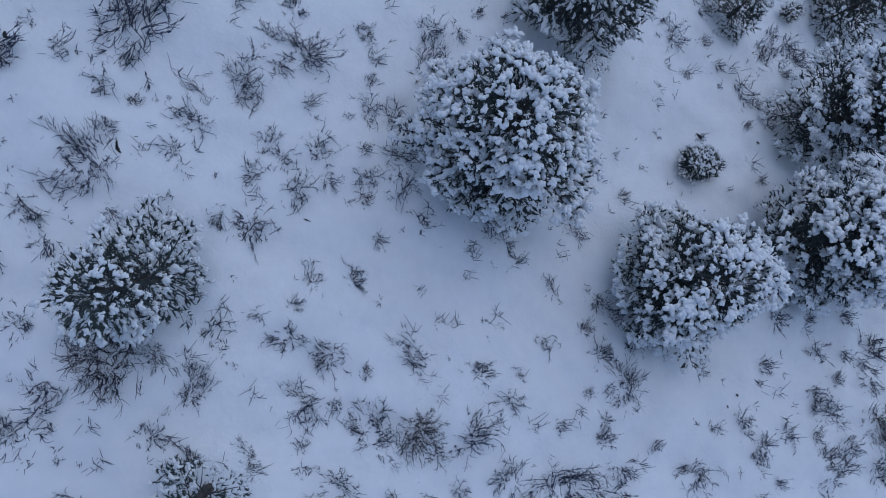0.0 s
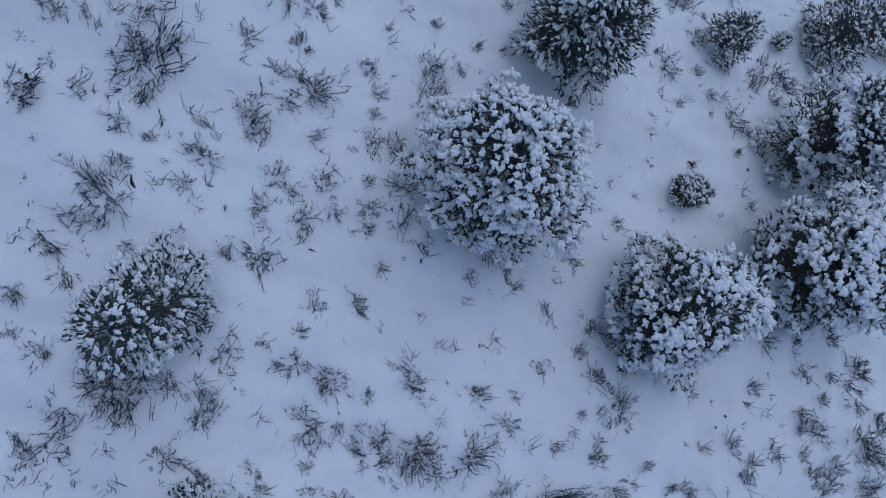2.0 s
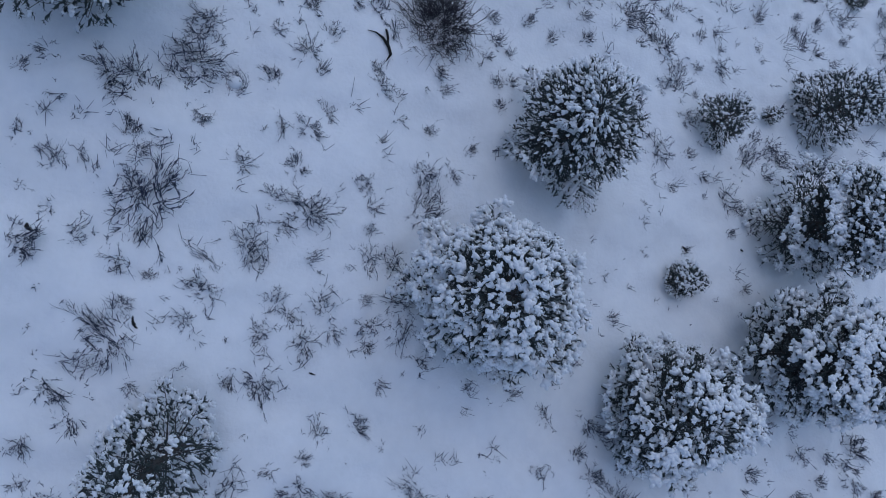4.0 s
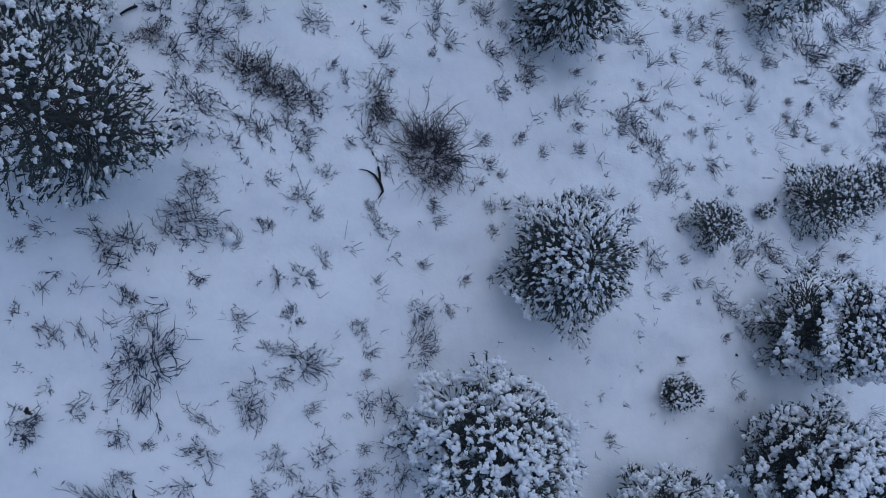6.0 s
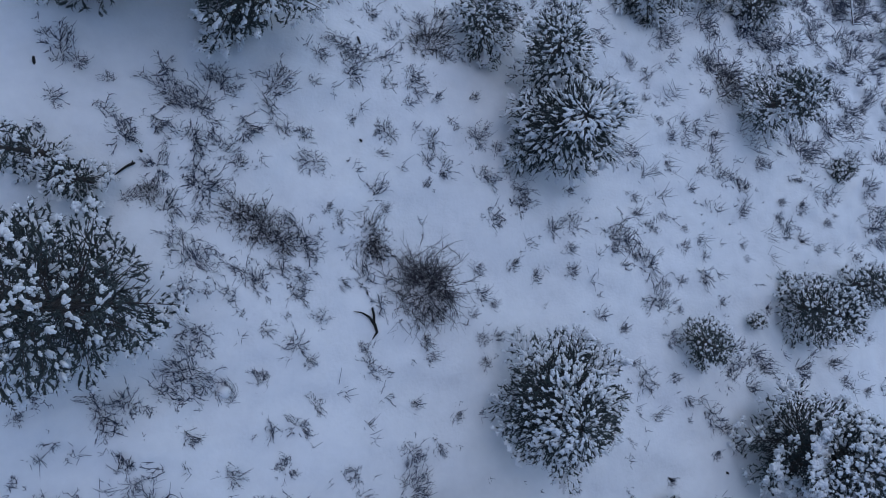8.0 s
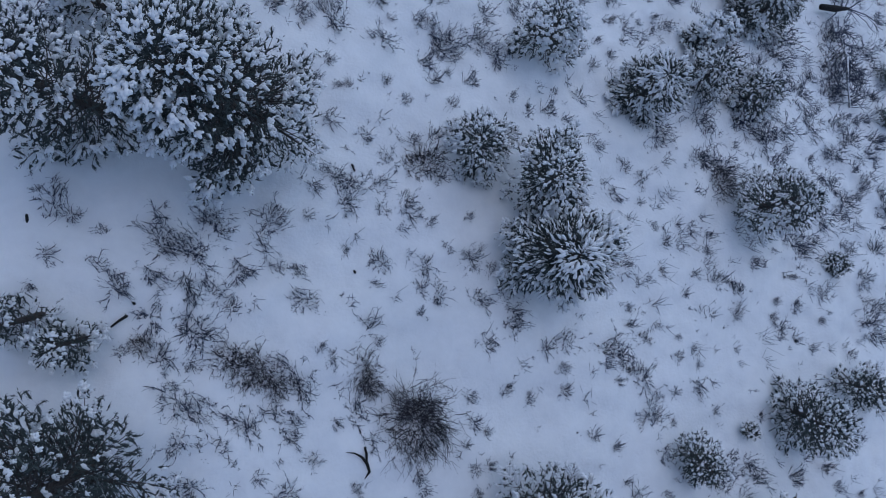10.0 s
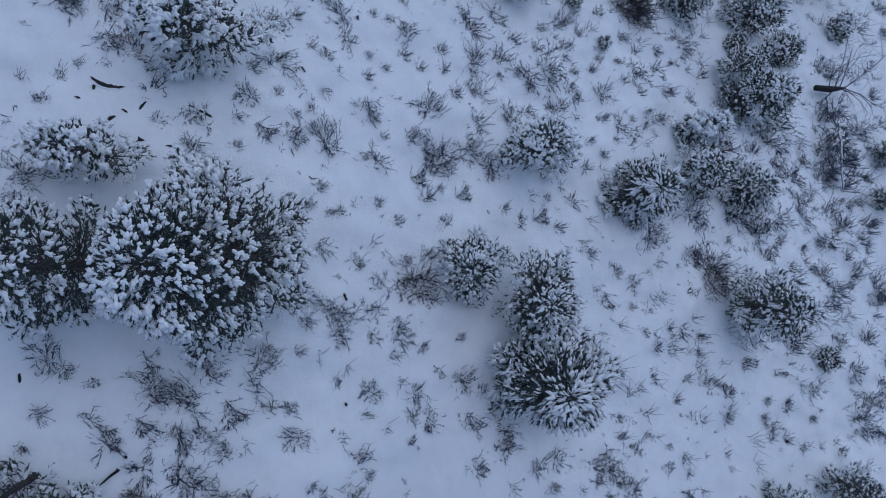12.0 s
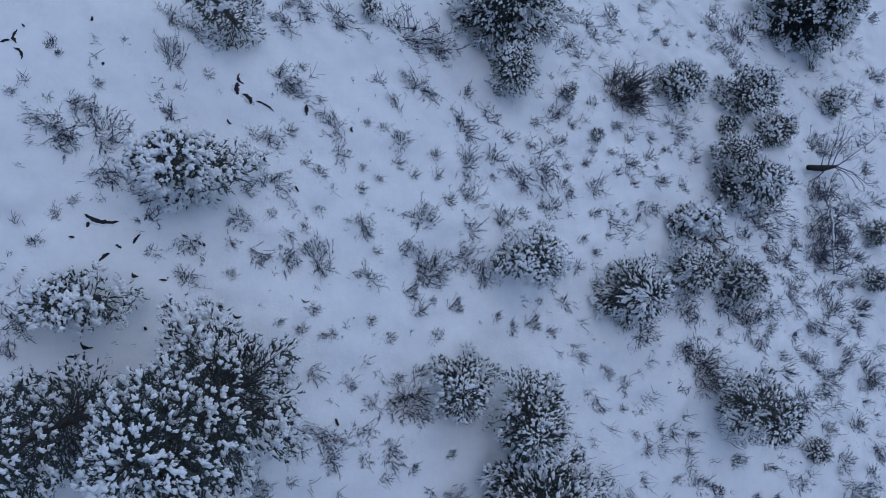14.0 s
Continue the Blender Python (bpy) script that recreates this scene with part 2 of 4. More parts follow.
def conifer(x, y, rx, ry, h, style, seed):
    rng = np.random.default_rng(seed)
    z = float(ground(x, y))
    wider = 1.2 if h > 2.4 else 1.07
    rx, ry = wider * rx, wider * ry
    small = min(1.0, 0.55 + 0.35 * max(rx, ry))
    shoot = style["shoot"] * small
    tree = new(style["kind"])
    tree.location = (x, y, z)
    size = "tall " if h > 3 else "low " if h < 1.0 else ""
    tagged(tree, size + style["label"], "conifer", "conifers on the snowy slope")
    wood, trunk = Heap(), Heap()
    sway = rng.normal(0, 0.02 * h, 2)
    levels = np.linspace(0, 1, 7)
    tube(trunk, [(sway[0] * u * u, sway[1] * u * u, -0.25 + (h + 0.1) * u) for u in levels], [(0.035 + 0.022 * h) * (1 - 0.9 * u) + 0.006 for u in levels], 7)
    lobes = rng.uniform(0, 6.28, 3)
    apart = max(rx, ry) > 0.5
    count = int((34 + 48 * min(rx, ry) ** 1.4) * style["dense"])
    feet, ways, sizes, twig_rows = [], [], [], []
    for k in range(count):
        u = ((k + 0.5) / count) ** 1.15 * 0.97
        turn = k * 2.39996 + rng.normal(0, 0.25)
        edge = 0.89 + 0.06 * math.sin(2 * turn + lobes[0]) + 0.08 * math.sin(3 * turn + lobes[1] + 2 * u) + 0.08 * math.sin(5 * turn + lobes[2] - 3 * u)
        wide = (1 - max(0.0, u - 0.12) / 0.88) ** style["taper"] * edge * rng.uniform(0.64, 1.16)
        if h > 2.4:
            wide *= 0.62 + 0.38 * min(1.0, u / 0.22)
        start = np.array([sway[0] * u * u, sway[1] * u * u, (0.08 + 0.90 * u) * h])
        out = np.array([math.cos(turn) * rx * wide, math.sin(turn) * ry * wide, 0.0])
        length = np.linalg.norm(out)
        out[2] = length * (-0.12 + 0.75 * u) + 0.04 * h
        end = start + out
        floor = float(smooth_slope(x + end[0], y + end[1])) - z + 0.12
        end[2] = max(end[2], floor)
        sag = np.array([0, 0, -0.10 * length])
        path = np.array([start + (end - start) * s + sag * 4 * s * (1 - s) for s in np.linspace(0, 1, 5)])
        for row in path[1:4]:
            row[2] = max(row[2], float(smooth_slope(x + row[0], y + row[1])) - z + 0.07)
        thick = 0.006 + 0.009 * length
        if apart:
            wood = Heap()
        tube(wood, path, [thick * (1 - 0.75 * s) for s in np.linspace(0, 1, 5)], 4)
        heading = math.atan2(out[1], out[0])
        twig_rows.append((*path[2], *(path[4] - path[2]), 1.5))
        places = max(2, int(length / (shoot * 0.48)))
        for j in range(places):
            s = 1 - (j / places) ** 1.1 * 0.86
            base = np.array([np.interp(s, np.linspace(0, 1, 5), path[:, a]) for a in range(3)])
            reach = (1 - s) * length * 0.52
            for hand in ((0,) if j == 0 else (-1, 1)):
                if hand and rng.uniform() < style["ridge"]:
                    yaw, far = heading + hand * rng.uniform(0.55, 0.95), reach + shoot * rng.uniform(0.7, 1.2)
                    twig_rows.append((*base, far * math.cos(yaw), far * math.sin(yaw), far * rng.uniform(0.0, 0.2), 1.0))
                for part_way in np.arange(shoot * 0.5, reach + shoot * 0.75, shoot * 1.0) if hand else (0.0,):
                    yaw = heading + hand * rng.uniform(0.6, 1.0)
                    foot = base + part_way * np.array([math.cos(yaw), math.sin(yaw), 0.12]) + rng.normal(0, 0.18 * shoot, 3)
                    tip = yaw - hand * rng.uniform(0.0, 0.5) + rng.normal(0, 0.6)
                    feet.append(foot)
                    ways.append((math.cos(tip), math.sin(tip), rng.uniform(0.05, 0.55)))
                    sizes.append(shoot * rng.uniform(0.75, 1.3))
                if hand and reach > shoot * 1.8 and j % 2:
                    yaw = heading + hand * 0.8
                    tube(wood, [base, base + reach * np.array([math.cos(yaw), math.sin(yaw), 0.1])], [thick * 0.4, thick * 0.2])
        if apart:
            wood.put("branch", BARK, tree)
    # the leader and the shoots round it
    for k in range(9):
        turn = k * 2.4
        feet.append((sway[0] + 0.3 * shoot * math.cos(turn), sway[1] + 0.3 * shoot * math.sin(turn), h * 0.97 - 0.03 * k * shoot))
        ways.append((math.cos(turn), math.sin(turn), 0.9))
        sizes.append(shoot)
    feet, ways, sizes = np.array(feet), np.array(ways), np.array(sizes)
    # short shoots that close the crown round its middle
    more = int(150 * rx * ry)
    turn, out = rng.uniform(0, math.tau, more), 0.6 * np.sqrt(rng.uniform(0, 1, more))
    spots = np.stack([sway[0] + rx * out * np.cos(turn), sway[1] + ry * out * np.sin(turn)], 1)
    apart_by = np.linalg.norm(spots[:, None] - feet[None, :, :2], axis=2)
    heights = np.sort(np.where(apart_by < 0.24, feet[None, :, 2], -9.0), axis=1)[:, -6:]
    good = heights[:, 0] > 0
    spots, rise, turn = spots[good], heights[good].mean(axis=1), turn[good]
    feet = np.concatenate([feet, np.column_stack([spots, rise - 0.02])])
    ways = np.concatenate([ways, np.stack([np.cos(turn), np.sin(turn), rng.uniform(0.1, 0.6, len(turn))], 1)])
    sizes = np.concatenate([sizes, shoot * rng.uniform(0.75, 1.3, len(turn))])
    low = ground(x + feet[:, 0], y + feet[:, 1]) - z
    feet[:, 2] = np.maximum(feet[:, 2], low + 0.03)
    ways /= np.linalg.norm(ways, axis=1)[:, None]
    # inside the crown, in the shade of the outer shoots, few needles are left
    cell = np.floor(feet[:, :2] / 0.16).astype(int)
    key = (cell[:, 0] + 500) * 1000 + cell[:, 1] + 500
    ids, inverse = np.unique(key, return_inverse=True)
    top = np.full(len(ids), -99.0)
    np.maximum.at(top, inverse, feet[:, 2])
    deep = top[inverse] - feet[:, 2]
    keep = (deep < (0.9 if h > 2.4 else 0.7)) | (rng.uniform(0, 1, len(feet)) < 0.25)
    feet, ways, sizes, deep = feet[keep], ways[keep], sizes[keep], deep[keep]
    side, upper = frames_along(ways)
    needles, load = Heap(), Heap()
    pick = rng.integers(0, len(NEEDLE_SHAPES), len(feet))
    for k, (v, f) in enumerate(NEEDLE_SHAPES):
        m = pick == k
        s = sizes[m][:, None, None] * 0.95
        needles.many(feet[m][:, None] + s * (v[None, :, 0:1] * ways[m][:, None] + v[None, :, 1:2] * side[m][:, None] + v[None, :, 2:3] * upper[m][:, None]), f)
    # snow stays on the shoots that lie open to the sky, each cushion keeping its distance, in thicker and thinner patches
    patch = np.zeros(len(feet))
    for k in range(6):
        patch += np.sin(feet @ rng.normal(0, 4.0, 3) + rng.uniform(0, 6))
    cells, has = {}, np.zeros(len(feet), bool)
    for k in np.argsort(-(feet[:, 2] + rng.normal(0, 0.10, len(feet)))):
        p = feet[k] + ways[k] * sizes[k] * 0.55
        gap = style["gap"] * shoot * max(0.55, 0.95 + 0.20 * patch[k])
        gx0, gy0 = int(p[0] // 0.3), int(p[1] // 0.3)
        near = [o for a in (-1, 0, 1) for b in (-1, 0, 1) for o in cells.get((gx0 + a, gy0 + b), ())]
        if all((p[0] - o[0]) ** 2 + (p[1] - o[1]) ** 2 > gap * gap for o in near):
            has[k] = True
            cells.setdefault((gx0, gy0), []).append(p)
    flat = ways.copy()
    flat[:, 2] *= 0.35
    flat /= np.linalg.norm(flat, axis=1)[:, None]
    side, upper = frames_along(flat)
    pick = rng.integers(0, len(SNOW_SHAPES), len(feet))
    swell = sizes * style["lump"] * rng.uniform(0.55, 1.2, len(feet)) * (1 + 0.16 * np.clip(-patch, 0, 2))
    for k, (v, f) in enumerate(SNOW_SHAPES):
        m = has & (pick == k)
        s = swell[m][:, None, None]
        centre = feet[m] + flat[m] * (sizes[m] * 0.55)[:, None] + np.array([0, 0, 1.0]) * (sizes[m] * 0.30)[:, None]
        load.many(centre[:, None] + s * (style["long"] * v[None, :, 0:1] * flat[m][:, None] + style["wide"] * v[None, :, 1:2] * side[m][:, None] + v[None, :, 2:3] * upper[m][:, None]), f)
    # ridges of snow along the twigs near the crown's surface
    rows = np.array(twig_rows)
    mid = rows[:, :3] + 0.6 * rows[:, 3:6]
    cell = np.floor(mid[:, :2] / 0.16).astype(int)
    place = np.clip(np.searchsorted(ids, (cell[:, 0] + 500) * 1000 + cell[:, 1] + 500), 0, len(ids) - 1)
    open_sky = (top[place] - mid[:, 2] < 0.30) & (rng.uniform(0, 1, len(rows)) < np.where(rows[:, 6] > 1.1, style["ridge"], 0.9))
    rows = rows[open_sky]
    rows[:, 2] = np.maximum(rows[:, 2], ground(x + rows[:, 0], y + rows[:, 1]) - z + 0.05)
    reach = np.linalg.norm(rows[:, 3:6], axis=1)
    along = rows[:, 3:6] / reach[:, None]
    side_r, upper_r = frames_along(along)
    girth = (0.042 * small * rows[:, 6] * rng.uniform(0.7, 1.25, len(rows)) * np.clip(reach / 0.3, 0.7, 1.4))[:, None, None]
    pick_r = rng.integers(0, len(RIDGE_SHAPES), len(rows))
    for k, (v, f) in enumerate(RIDGE_SHAPES):
        m = pick_r == k
        load.many(rows[m][:, None, :3] + [0, 0, 0.03] + v[None, :, 0:1] * rows[m][:, None, 3:6] + girth[m] * (v[None, :, 1:2] * side_r[m][:, None] + v[None, :, 2:3] * upper_r[m][:, None]), f)
    # crumbs of snow on the shoots between the lumps
    few = ~has & (deep < 0.22) & (rng.uniform(0, 1, len(feet)) < 0.25 - 0.06 * patch)
    s = (sizes[few] * rng.uniform(0.10, 0.24, few.sum()))[:, None, None]
    centre = feet[few] + flat[few] * (sizes[few] * rng.uniform(0.3, 0.9, few.sum()))[:, None] + np.array([0, 0, 1.0]) * (sizes[few] * 0.2)[:, None]
    v = LUMP[0]
    load.many(centre[:, None] + s * (1.9 * v[None, :, 0:1] * flat[few][:, None] + 0.8 * v[None, :, 1:2] * side[few][:, None] + 0.55 * v[None, :, 2:3] * upper[few][:, None]), LUMP[1])
    trunk.put("trunk", BARK, tree, "", True)
    if not apart:
        tagged(wood.put("branchwork", BARK, tree), kind="stuff")
    tagged(needles.put("foliage", NEEDLE, tree, "dark green needle tufts"), kind="stuff")
    tagged(load.put("snow_load", LOAD, tree, "white snow lumps on the shoots", True), kind="stuff")


# trees begin
conifer(0.96, 1.74, 1.38, 1.39, 3.3, HEAVY, 4512)
conifer(2.66, 4.74, 1.38, 1.40, 3.0, FINE, 2)
conifer(-4.00, -0.41, 0.86, 0.81, 2.1, OPEN, 3)
conifer(4.27, -0.50, 1.34, 1.24, 2.6, HEAVY, 4)
conifer(7.94, 0.17, 1.73, 1.44, 3.0, HEAVY, 5)
conifer(8.84, 2.87, 1.58, 1.33, 3.0, HEAVY, 6)
conifer(9.91, 5.84, 1.02, 0.96, 2.0, DARK, 7)
conifer(12.05, 6.32, 0.79, 0.64, 1.6, DARK, 8)
conifer(6.55, 5.33, 0.58, 0.58, 1.3, DARK, 9)
conifer(5.23, 1.73, 0.45, 0.31, 0.8, DARK, 10)
conifer(-3.25, -3.32, 0.57, 0.48, 1.7, DARK, 11)
conifer(-5.17, 7.17, 1.32, 1.46, 4.0, SPARSE, 12)
conifer(-6.05, 9.60, 0.44, 0.44, 1.6, OPEN, 13)
conifer(-5.48, 9.16, 0.46, 0.40, 1.1, HEAVY, 14)
conifer(-2.97, 13.28, 1.59, 1.59, 4.6, OPEN, 15)
conifer(-5.31, 13.16, 1.21, 1.12, 3.6, OPEN, 16)
conifer(-5.45, 15.18, 0.86, 0.49, 1.6, HEAVY, 17)
conifer(-3.91, 17.79, 1.17, 0.76, 2.1, HEAVY, 18)
conifer(-3.61, 21.42, 0.69, 0.79, 2.2, DARK, 19)
conifer(3.28, 22.92, 1.69, 1.53, 3.2, FINE, 20)
conifer(3.35, 20.90, 0.74, 0.80, 1.7, FINE, 21)
conifer(15.76, 25.00, 2.19, 2.19, 3.6, FINE, 22)
conifer(9.20, 21.20, 0.83, 0.86, 1.5, DARK, 23)
conifer(11.93, 21.11, 1.11, 0.87, 1.7, DARK, 24)
conifer(12.94, 19.79, 0.72, 0.64, 1.1, DARK, 25)
conifer(11.06, 19.86, 0.39, 0.35, 0.8, DARK, 26)
conifer(10.79, 18.83, 0.85, 0.59, 1.6, FINE, 27)
conifer(11.21, 17.76, 1.34, 0.94, 2.1, FINE, 28)
conifer(8.91, 16.64, 0.89, 0.45, 1.3, HEAVY, 29)
conifer(6.40, 14.60, 0.98, 0.98, 2.1, COMB, 30)
conifer(8.42, 15.16, 0.84, 0.78, 1.7, FINE, 31)
conifer(10.12, 14.76, 0.84, 0.86, 1.6, FINE, 32)
conifer(9.71, 11.37, 1.02, 0.99, 2.7, FINE, 33)
conifer(3.53, 15.69, 0.91, 0.79, 2.3, HEAVY, 34)
conifer(1.61, 12.78, 0.78, 0.91, 1.9, FINE, 35)
conifer(3.18, 11.98, 0.90, 1.26, 2.6, FINE, 36)
conifer(3.34, 10.29, 1.34, 1.14, 2.7, COMB, 37)
conifer(12.32, 9.61, 0.37, 0.37, 0.6, DARK, 38)
conifer(16.26, 21.20, 0.44, 0.61, 0.8, DARK, 39)
conifer(5.94, 19.26, 0.19, 0.19, 0.4, DARK, 40)
conifer(5.13, 20.56, 0.21, 0.24, 0.5, DARK, 41)
conifer(16.78, 16.10, 0.52, 0.48, 1.0, DARK, 42)
conifer(16.08, 14.40, 0.43, 0.35, 0.9, DARK, 43)
conifer(-0.60, 22.40, 0.24, 0.30, 0.8, DARK, 44)
conifer(8.29, 5.65, 0.22, 0.17, 0.5, DARK, 45)
# trees end


# ---- shrubs ----
def twigs(heap, rng, stems, spread, tall, forks, bend, thick, root=0.12, jitter=0.10, length=(0.5, 1.0), lean=(0.0, 0.0)):
    """Stems that fan out of a root patch, each with forking side twigs; about one unit in radius."""
    for k in range(stems):
        base = rng.normal(0, root, 2)
        turn = rng.uniform(0, math.tau) if rng.uniform() < 0.25 else math.atan2(base[1], base[0]) + rng.normal(0, 0.6)
        out = spread * rng.uniform(0.2, 1.0)
        size = rng.uniform(*length)
        p = np.array([*base, -0.10])
        way = np.array([math.cos(turn) * out + lean[0], math.sin(turn) * out + lean[1], tall * rng.uniform(0.5, 1.3)])
        way *= size / np.linalg.norm(way)
        pts, turnrate = [p], rng.normal(0, bend)
        for s in range(4):
            turnrate = 0.6 * turnrate + rng.normal(0, 1.8 * bend)
            c, q = math.cos(turnrate), math.sin(turnrate)
            way = np.array([way[0] * c - way[1] * q, way[0] * q + way[1] * c, way[2] * 0.9]) + rng.normal(0, jitter, 3) * size
            p = p + way / 4
            pts.append(p)
        w = thick * rng.uniform(0.6, 1.3)
        tube(heap, pts, [w, w * 0.9, w * 0.75, w * 0.55, w * 0.3])
        for j in range(forks):
            at = rng.integers(0, 4)
            foot = pts[at] + (pts[at + 1] - pts[at]) * rng.uniform(0.4 if at == 0 else 0, 1)
            away = way * rng.uniform(0.1, 0.42) + rng.normal(0, 0.22, 3) * size * (0.8 if tall > 0.7 else 1.0)
            away[2] = abs(away[2])
            mid = foot + away * 0.5 + rng.normal(0, 0.075, 3) * size
            tube(heap, [foot, mid, foot + away], [w * 0.6, w * 0.5, w * 0.25])
            if rng.uniform() < 0.4:
                tube(heap, [mid, mid + away * 0.4 + rng.normal(0, 0.09, 3) * size], [w * 0.45, w * 0.2])


def strand(heap, rng, p, way, bend, w, rings=5):
    """A smoothly curved twig; gives back its points."""
    pts, curl = [p], rng.normal(0, bend)
    step = way / (rings - 1)
    for k in range(rings - 1):
        a = curl + rng.normal(0, 0.5 * bend)
        c, q = math.cos(a), math.sin(a)
        step = np.array([step[0] * c - step[1] * q, step[0] * q + step[1] * c, step[2] * 0.86])
        p = p + step
        pts.append(p)
    tube(heap, pts, w * np.linspace(1.0, 0.35, rings))
    return pts


def brush(heap, load, rng, stems, spread, tall, thick, root, lean=(0.0, 0.0), forks=3, snowy=0.3, bend=0.17):
    """Stems that fan out of a root patch in curves, with side twigs at narrow angles, some lined with snow; about one unit in radius."""
    heads = rng.uniform(0, math.tau, 5)
    for k in range(stems):
        base = rng.normal(0, root, 2)
        turn = math.atan2(base[1], base[0]) + rng.normal(0, 0.5)
        if rng.uniform() < 0.45:
            turn = heads[int(rng.integers(0, 5))] + rng.normal(0, 0.22)
        out = spread * rng.uniform(0.35, 1.0)
        way = np.array([math.cos(turn) * out + lean[0], math.sin(turn) * out + lean[1], tall * rng.uniform(0.4, 1.2)])
        way *= rng.uniform(0.38, 0.85) / np.linalg.norm(way)
        w = thick * rng.uniform(0.7, 1.3)
        pts = strand(heap, rng, np.array([*base, -0.06]), way, bend, w)
        size = np.linalg.norm(way)
        for j in range(int(rng.integers(max(1, forks - 1), forks + 2))):
            at = int(rng.integers(1, 4))
            foot = pts[at] + (pts[at + 1] - pts[at]) * rng.uniform()
            here = (pts[at + 1] - pts[at]) / (np.linalg.norm(pts[at + 1] - pts[at]) + 1e-9)
            a = rng.choice([-1, 1]) * rng.uniform(0.25, 0.75)
            c, q = math.cos(a), math.sin(a)
            child = np.array([here[0] * c - here[1] * q, here[0] * q + here[1] * c, abs(here[2]) + rng.uniform(-0.1, 0.25)]) * size * rng.uniform(0.22, 0.5)
            strand(heap, rng, foot, child, 1.3 * bend, 0.75 * w, 4)
        for at in rng.integers(1, 4, 2):
            # withered leaves and knots
            foot = pts[at] + rng.normal(0, 0.02, 3)
            tube(heap, [foot, foot + (pts[at + 1] - pts[at]) * 0.35, foot + (pts[at + 1] - pts[at]) * 0.7], [0.6 * w, 1.6 * w, 0.5 * w])
        if load is not None and rng.uniform() < snowy:
            tube(load, np.array(pts[1:4]) + [0, 0, 1.4 * w], w * np.array([1.2, 2.3, 1.1]), 4)


def snow_bits(heap, rng, count, reach, size):
    for k in range(count):
        v, f = SNOW_SHAPES[int(rng.integers(0, len(SNOW_SHAPES)))]
        a, d, spin = rng.uniform(0, math.tau), reach * rng.uniform(0, 1) ** 0.7, rng.uniform(0, math.tau)
        s = size * rng.uniform(0.8, 2.2)
        c, q = math.cos(spin) * s, math.sin(spin) * s
        heap.add(np.stack([v[:, 0] * c - v[:, 1] * q, v[:, 0] * q + v[:, 1] * c, v[:, 2] * s], 1) + [math.cos(a) * d, math.sin(a) * d, rng.uniform(0.02, 0.3)], f)


KINDS = {}
plant_rng = np.random.default_rng(77)


def plant(kind, variants, x, y, r, build, label, category, group, stretch=0.15):
    made = KINDS.setdefault(kind, [])
    if len(made) < variants:
        ob = new(kind)
        build(ob, np.random.default_rng(300 + 17 * len(KINDS) + len(made)))
        tagged(ob, label, category, group)
        made.append(ob)
    else:
        ob = copy_thing(made[int(plant_rng.integers(0, variants))], Matrix())
    s = r * plant_rng.uniform(0.95, 1.1)
    tilt = Euler((plant_rng.normal(0, 0.06), 0.12 + plant_rng.normal(0, 0.06), 0))
    spin = Euler((0, 0, plant_rng.normal(0.4, 0.6) if kind == "grass_tuft" else plant_rng.uniform(0, 6.28)))
    m = tilt.to_matrix().to_4x4() @ spin.to_matrix().to_4x4() @ Matrix.Diagonal((s * (1 + stretch), s * (1 - stretch), s, 1))
    m.translation = (x, y, float(ground(x, y)))
    ob.matrix_basis = m
    return ob


def build_shrub(ob, rng):
    heap, load = Heap(), Heap()
    brush(heap, load, rng, int(rng.integers(40, 50)), 1.0, 0.55, 0.0152, 0.27, tuple(rng.normal(0, 0.3, 2)), 4)
    snow_bits(load, rng, 9, 0.7, 0.07)
    tagged(heap.put("brushwood", TWIG, ob), kind="stuff")
    tagged(load.put("snow_load", LOAD, ob, "snow caught between the twigs", True), kind="stuff")


def build_large_shrub(ob, rng):
    heap, load = Heap(), Heap()
    brush(heap, load, rng, 84, 1.0, 0.5, 0.0108, 0.34, tuple(rng.normal(0, 0.3, 2)), 4)
    snow_bits(load, rng, 20, 0.8, 0.045)
    tagged(heap.put("brushwood", TWIG, ob), kind="stuff")
    tagged(load.put("snow_load", LOAD, ob, "snow caught between the twigs", True), kind="stuff")


def build_tuft(ob, rng):
    heap = Heap()
    brush(heap, None, rng, 38, 0.7, 0.65, 0.0160, 0.22, (0.30, -0.05), 1, 0.0, 0.12)
    twigs(heap, rng, 14, 0.7, 0.75, 1, 0.12, 0.011, 0.2, 0.10, (0.4, 0.9), (0.35, 0.0))
    tagged(heap.put("grass_clump", STRAW, ob), kind="stuff")


def build_wiry(ob, rng):
    heap = Heap()
    brush(heap, None, rng, 15, 1.0, 0.35, 0.018, 0.26, tuple(rng.normal(0, 0.4, 2)), 4, 0.0, 0.26)
    tagged(heap.put("brushwood", TWIG, ob), kind="stuff")


def build_dense(ob, rng):
    heap, load = Heap(), Heap()
    brush(heap, load, rng, 170, 0.85, 0.8, 0.0095, 0.36, (0.0, 0.0), 4, 0.2)
    snow_bits(load, rng, 8, 0.8, 0.06)
    tagged(heap.put("brushwood", BROWN, ob), kind="stuff")
    tagged(load.put("snow_load", LOAD, ob, "snow caught between the twigs", True), kind="stuff")


def build_willow(ob, rng):
    heap = Heap()
    twigs(heap, rng, 260, 0.8, 1.1, 5, 0.10, 0.0095, 0.32, 0.08, (0.45, 0.9))
    twigs(heap, rng, 60, 1.0, 0.3, 4, 0.16, 0.009, 0.42, 0.10, (0.3, 0.65))
    tagged(heap.put("brushwood", BROWN, ob), kind="stuff")


GRASS = []


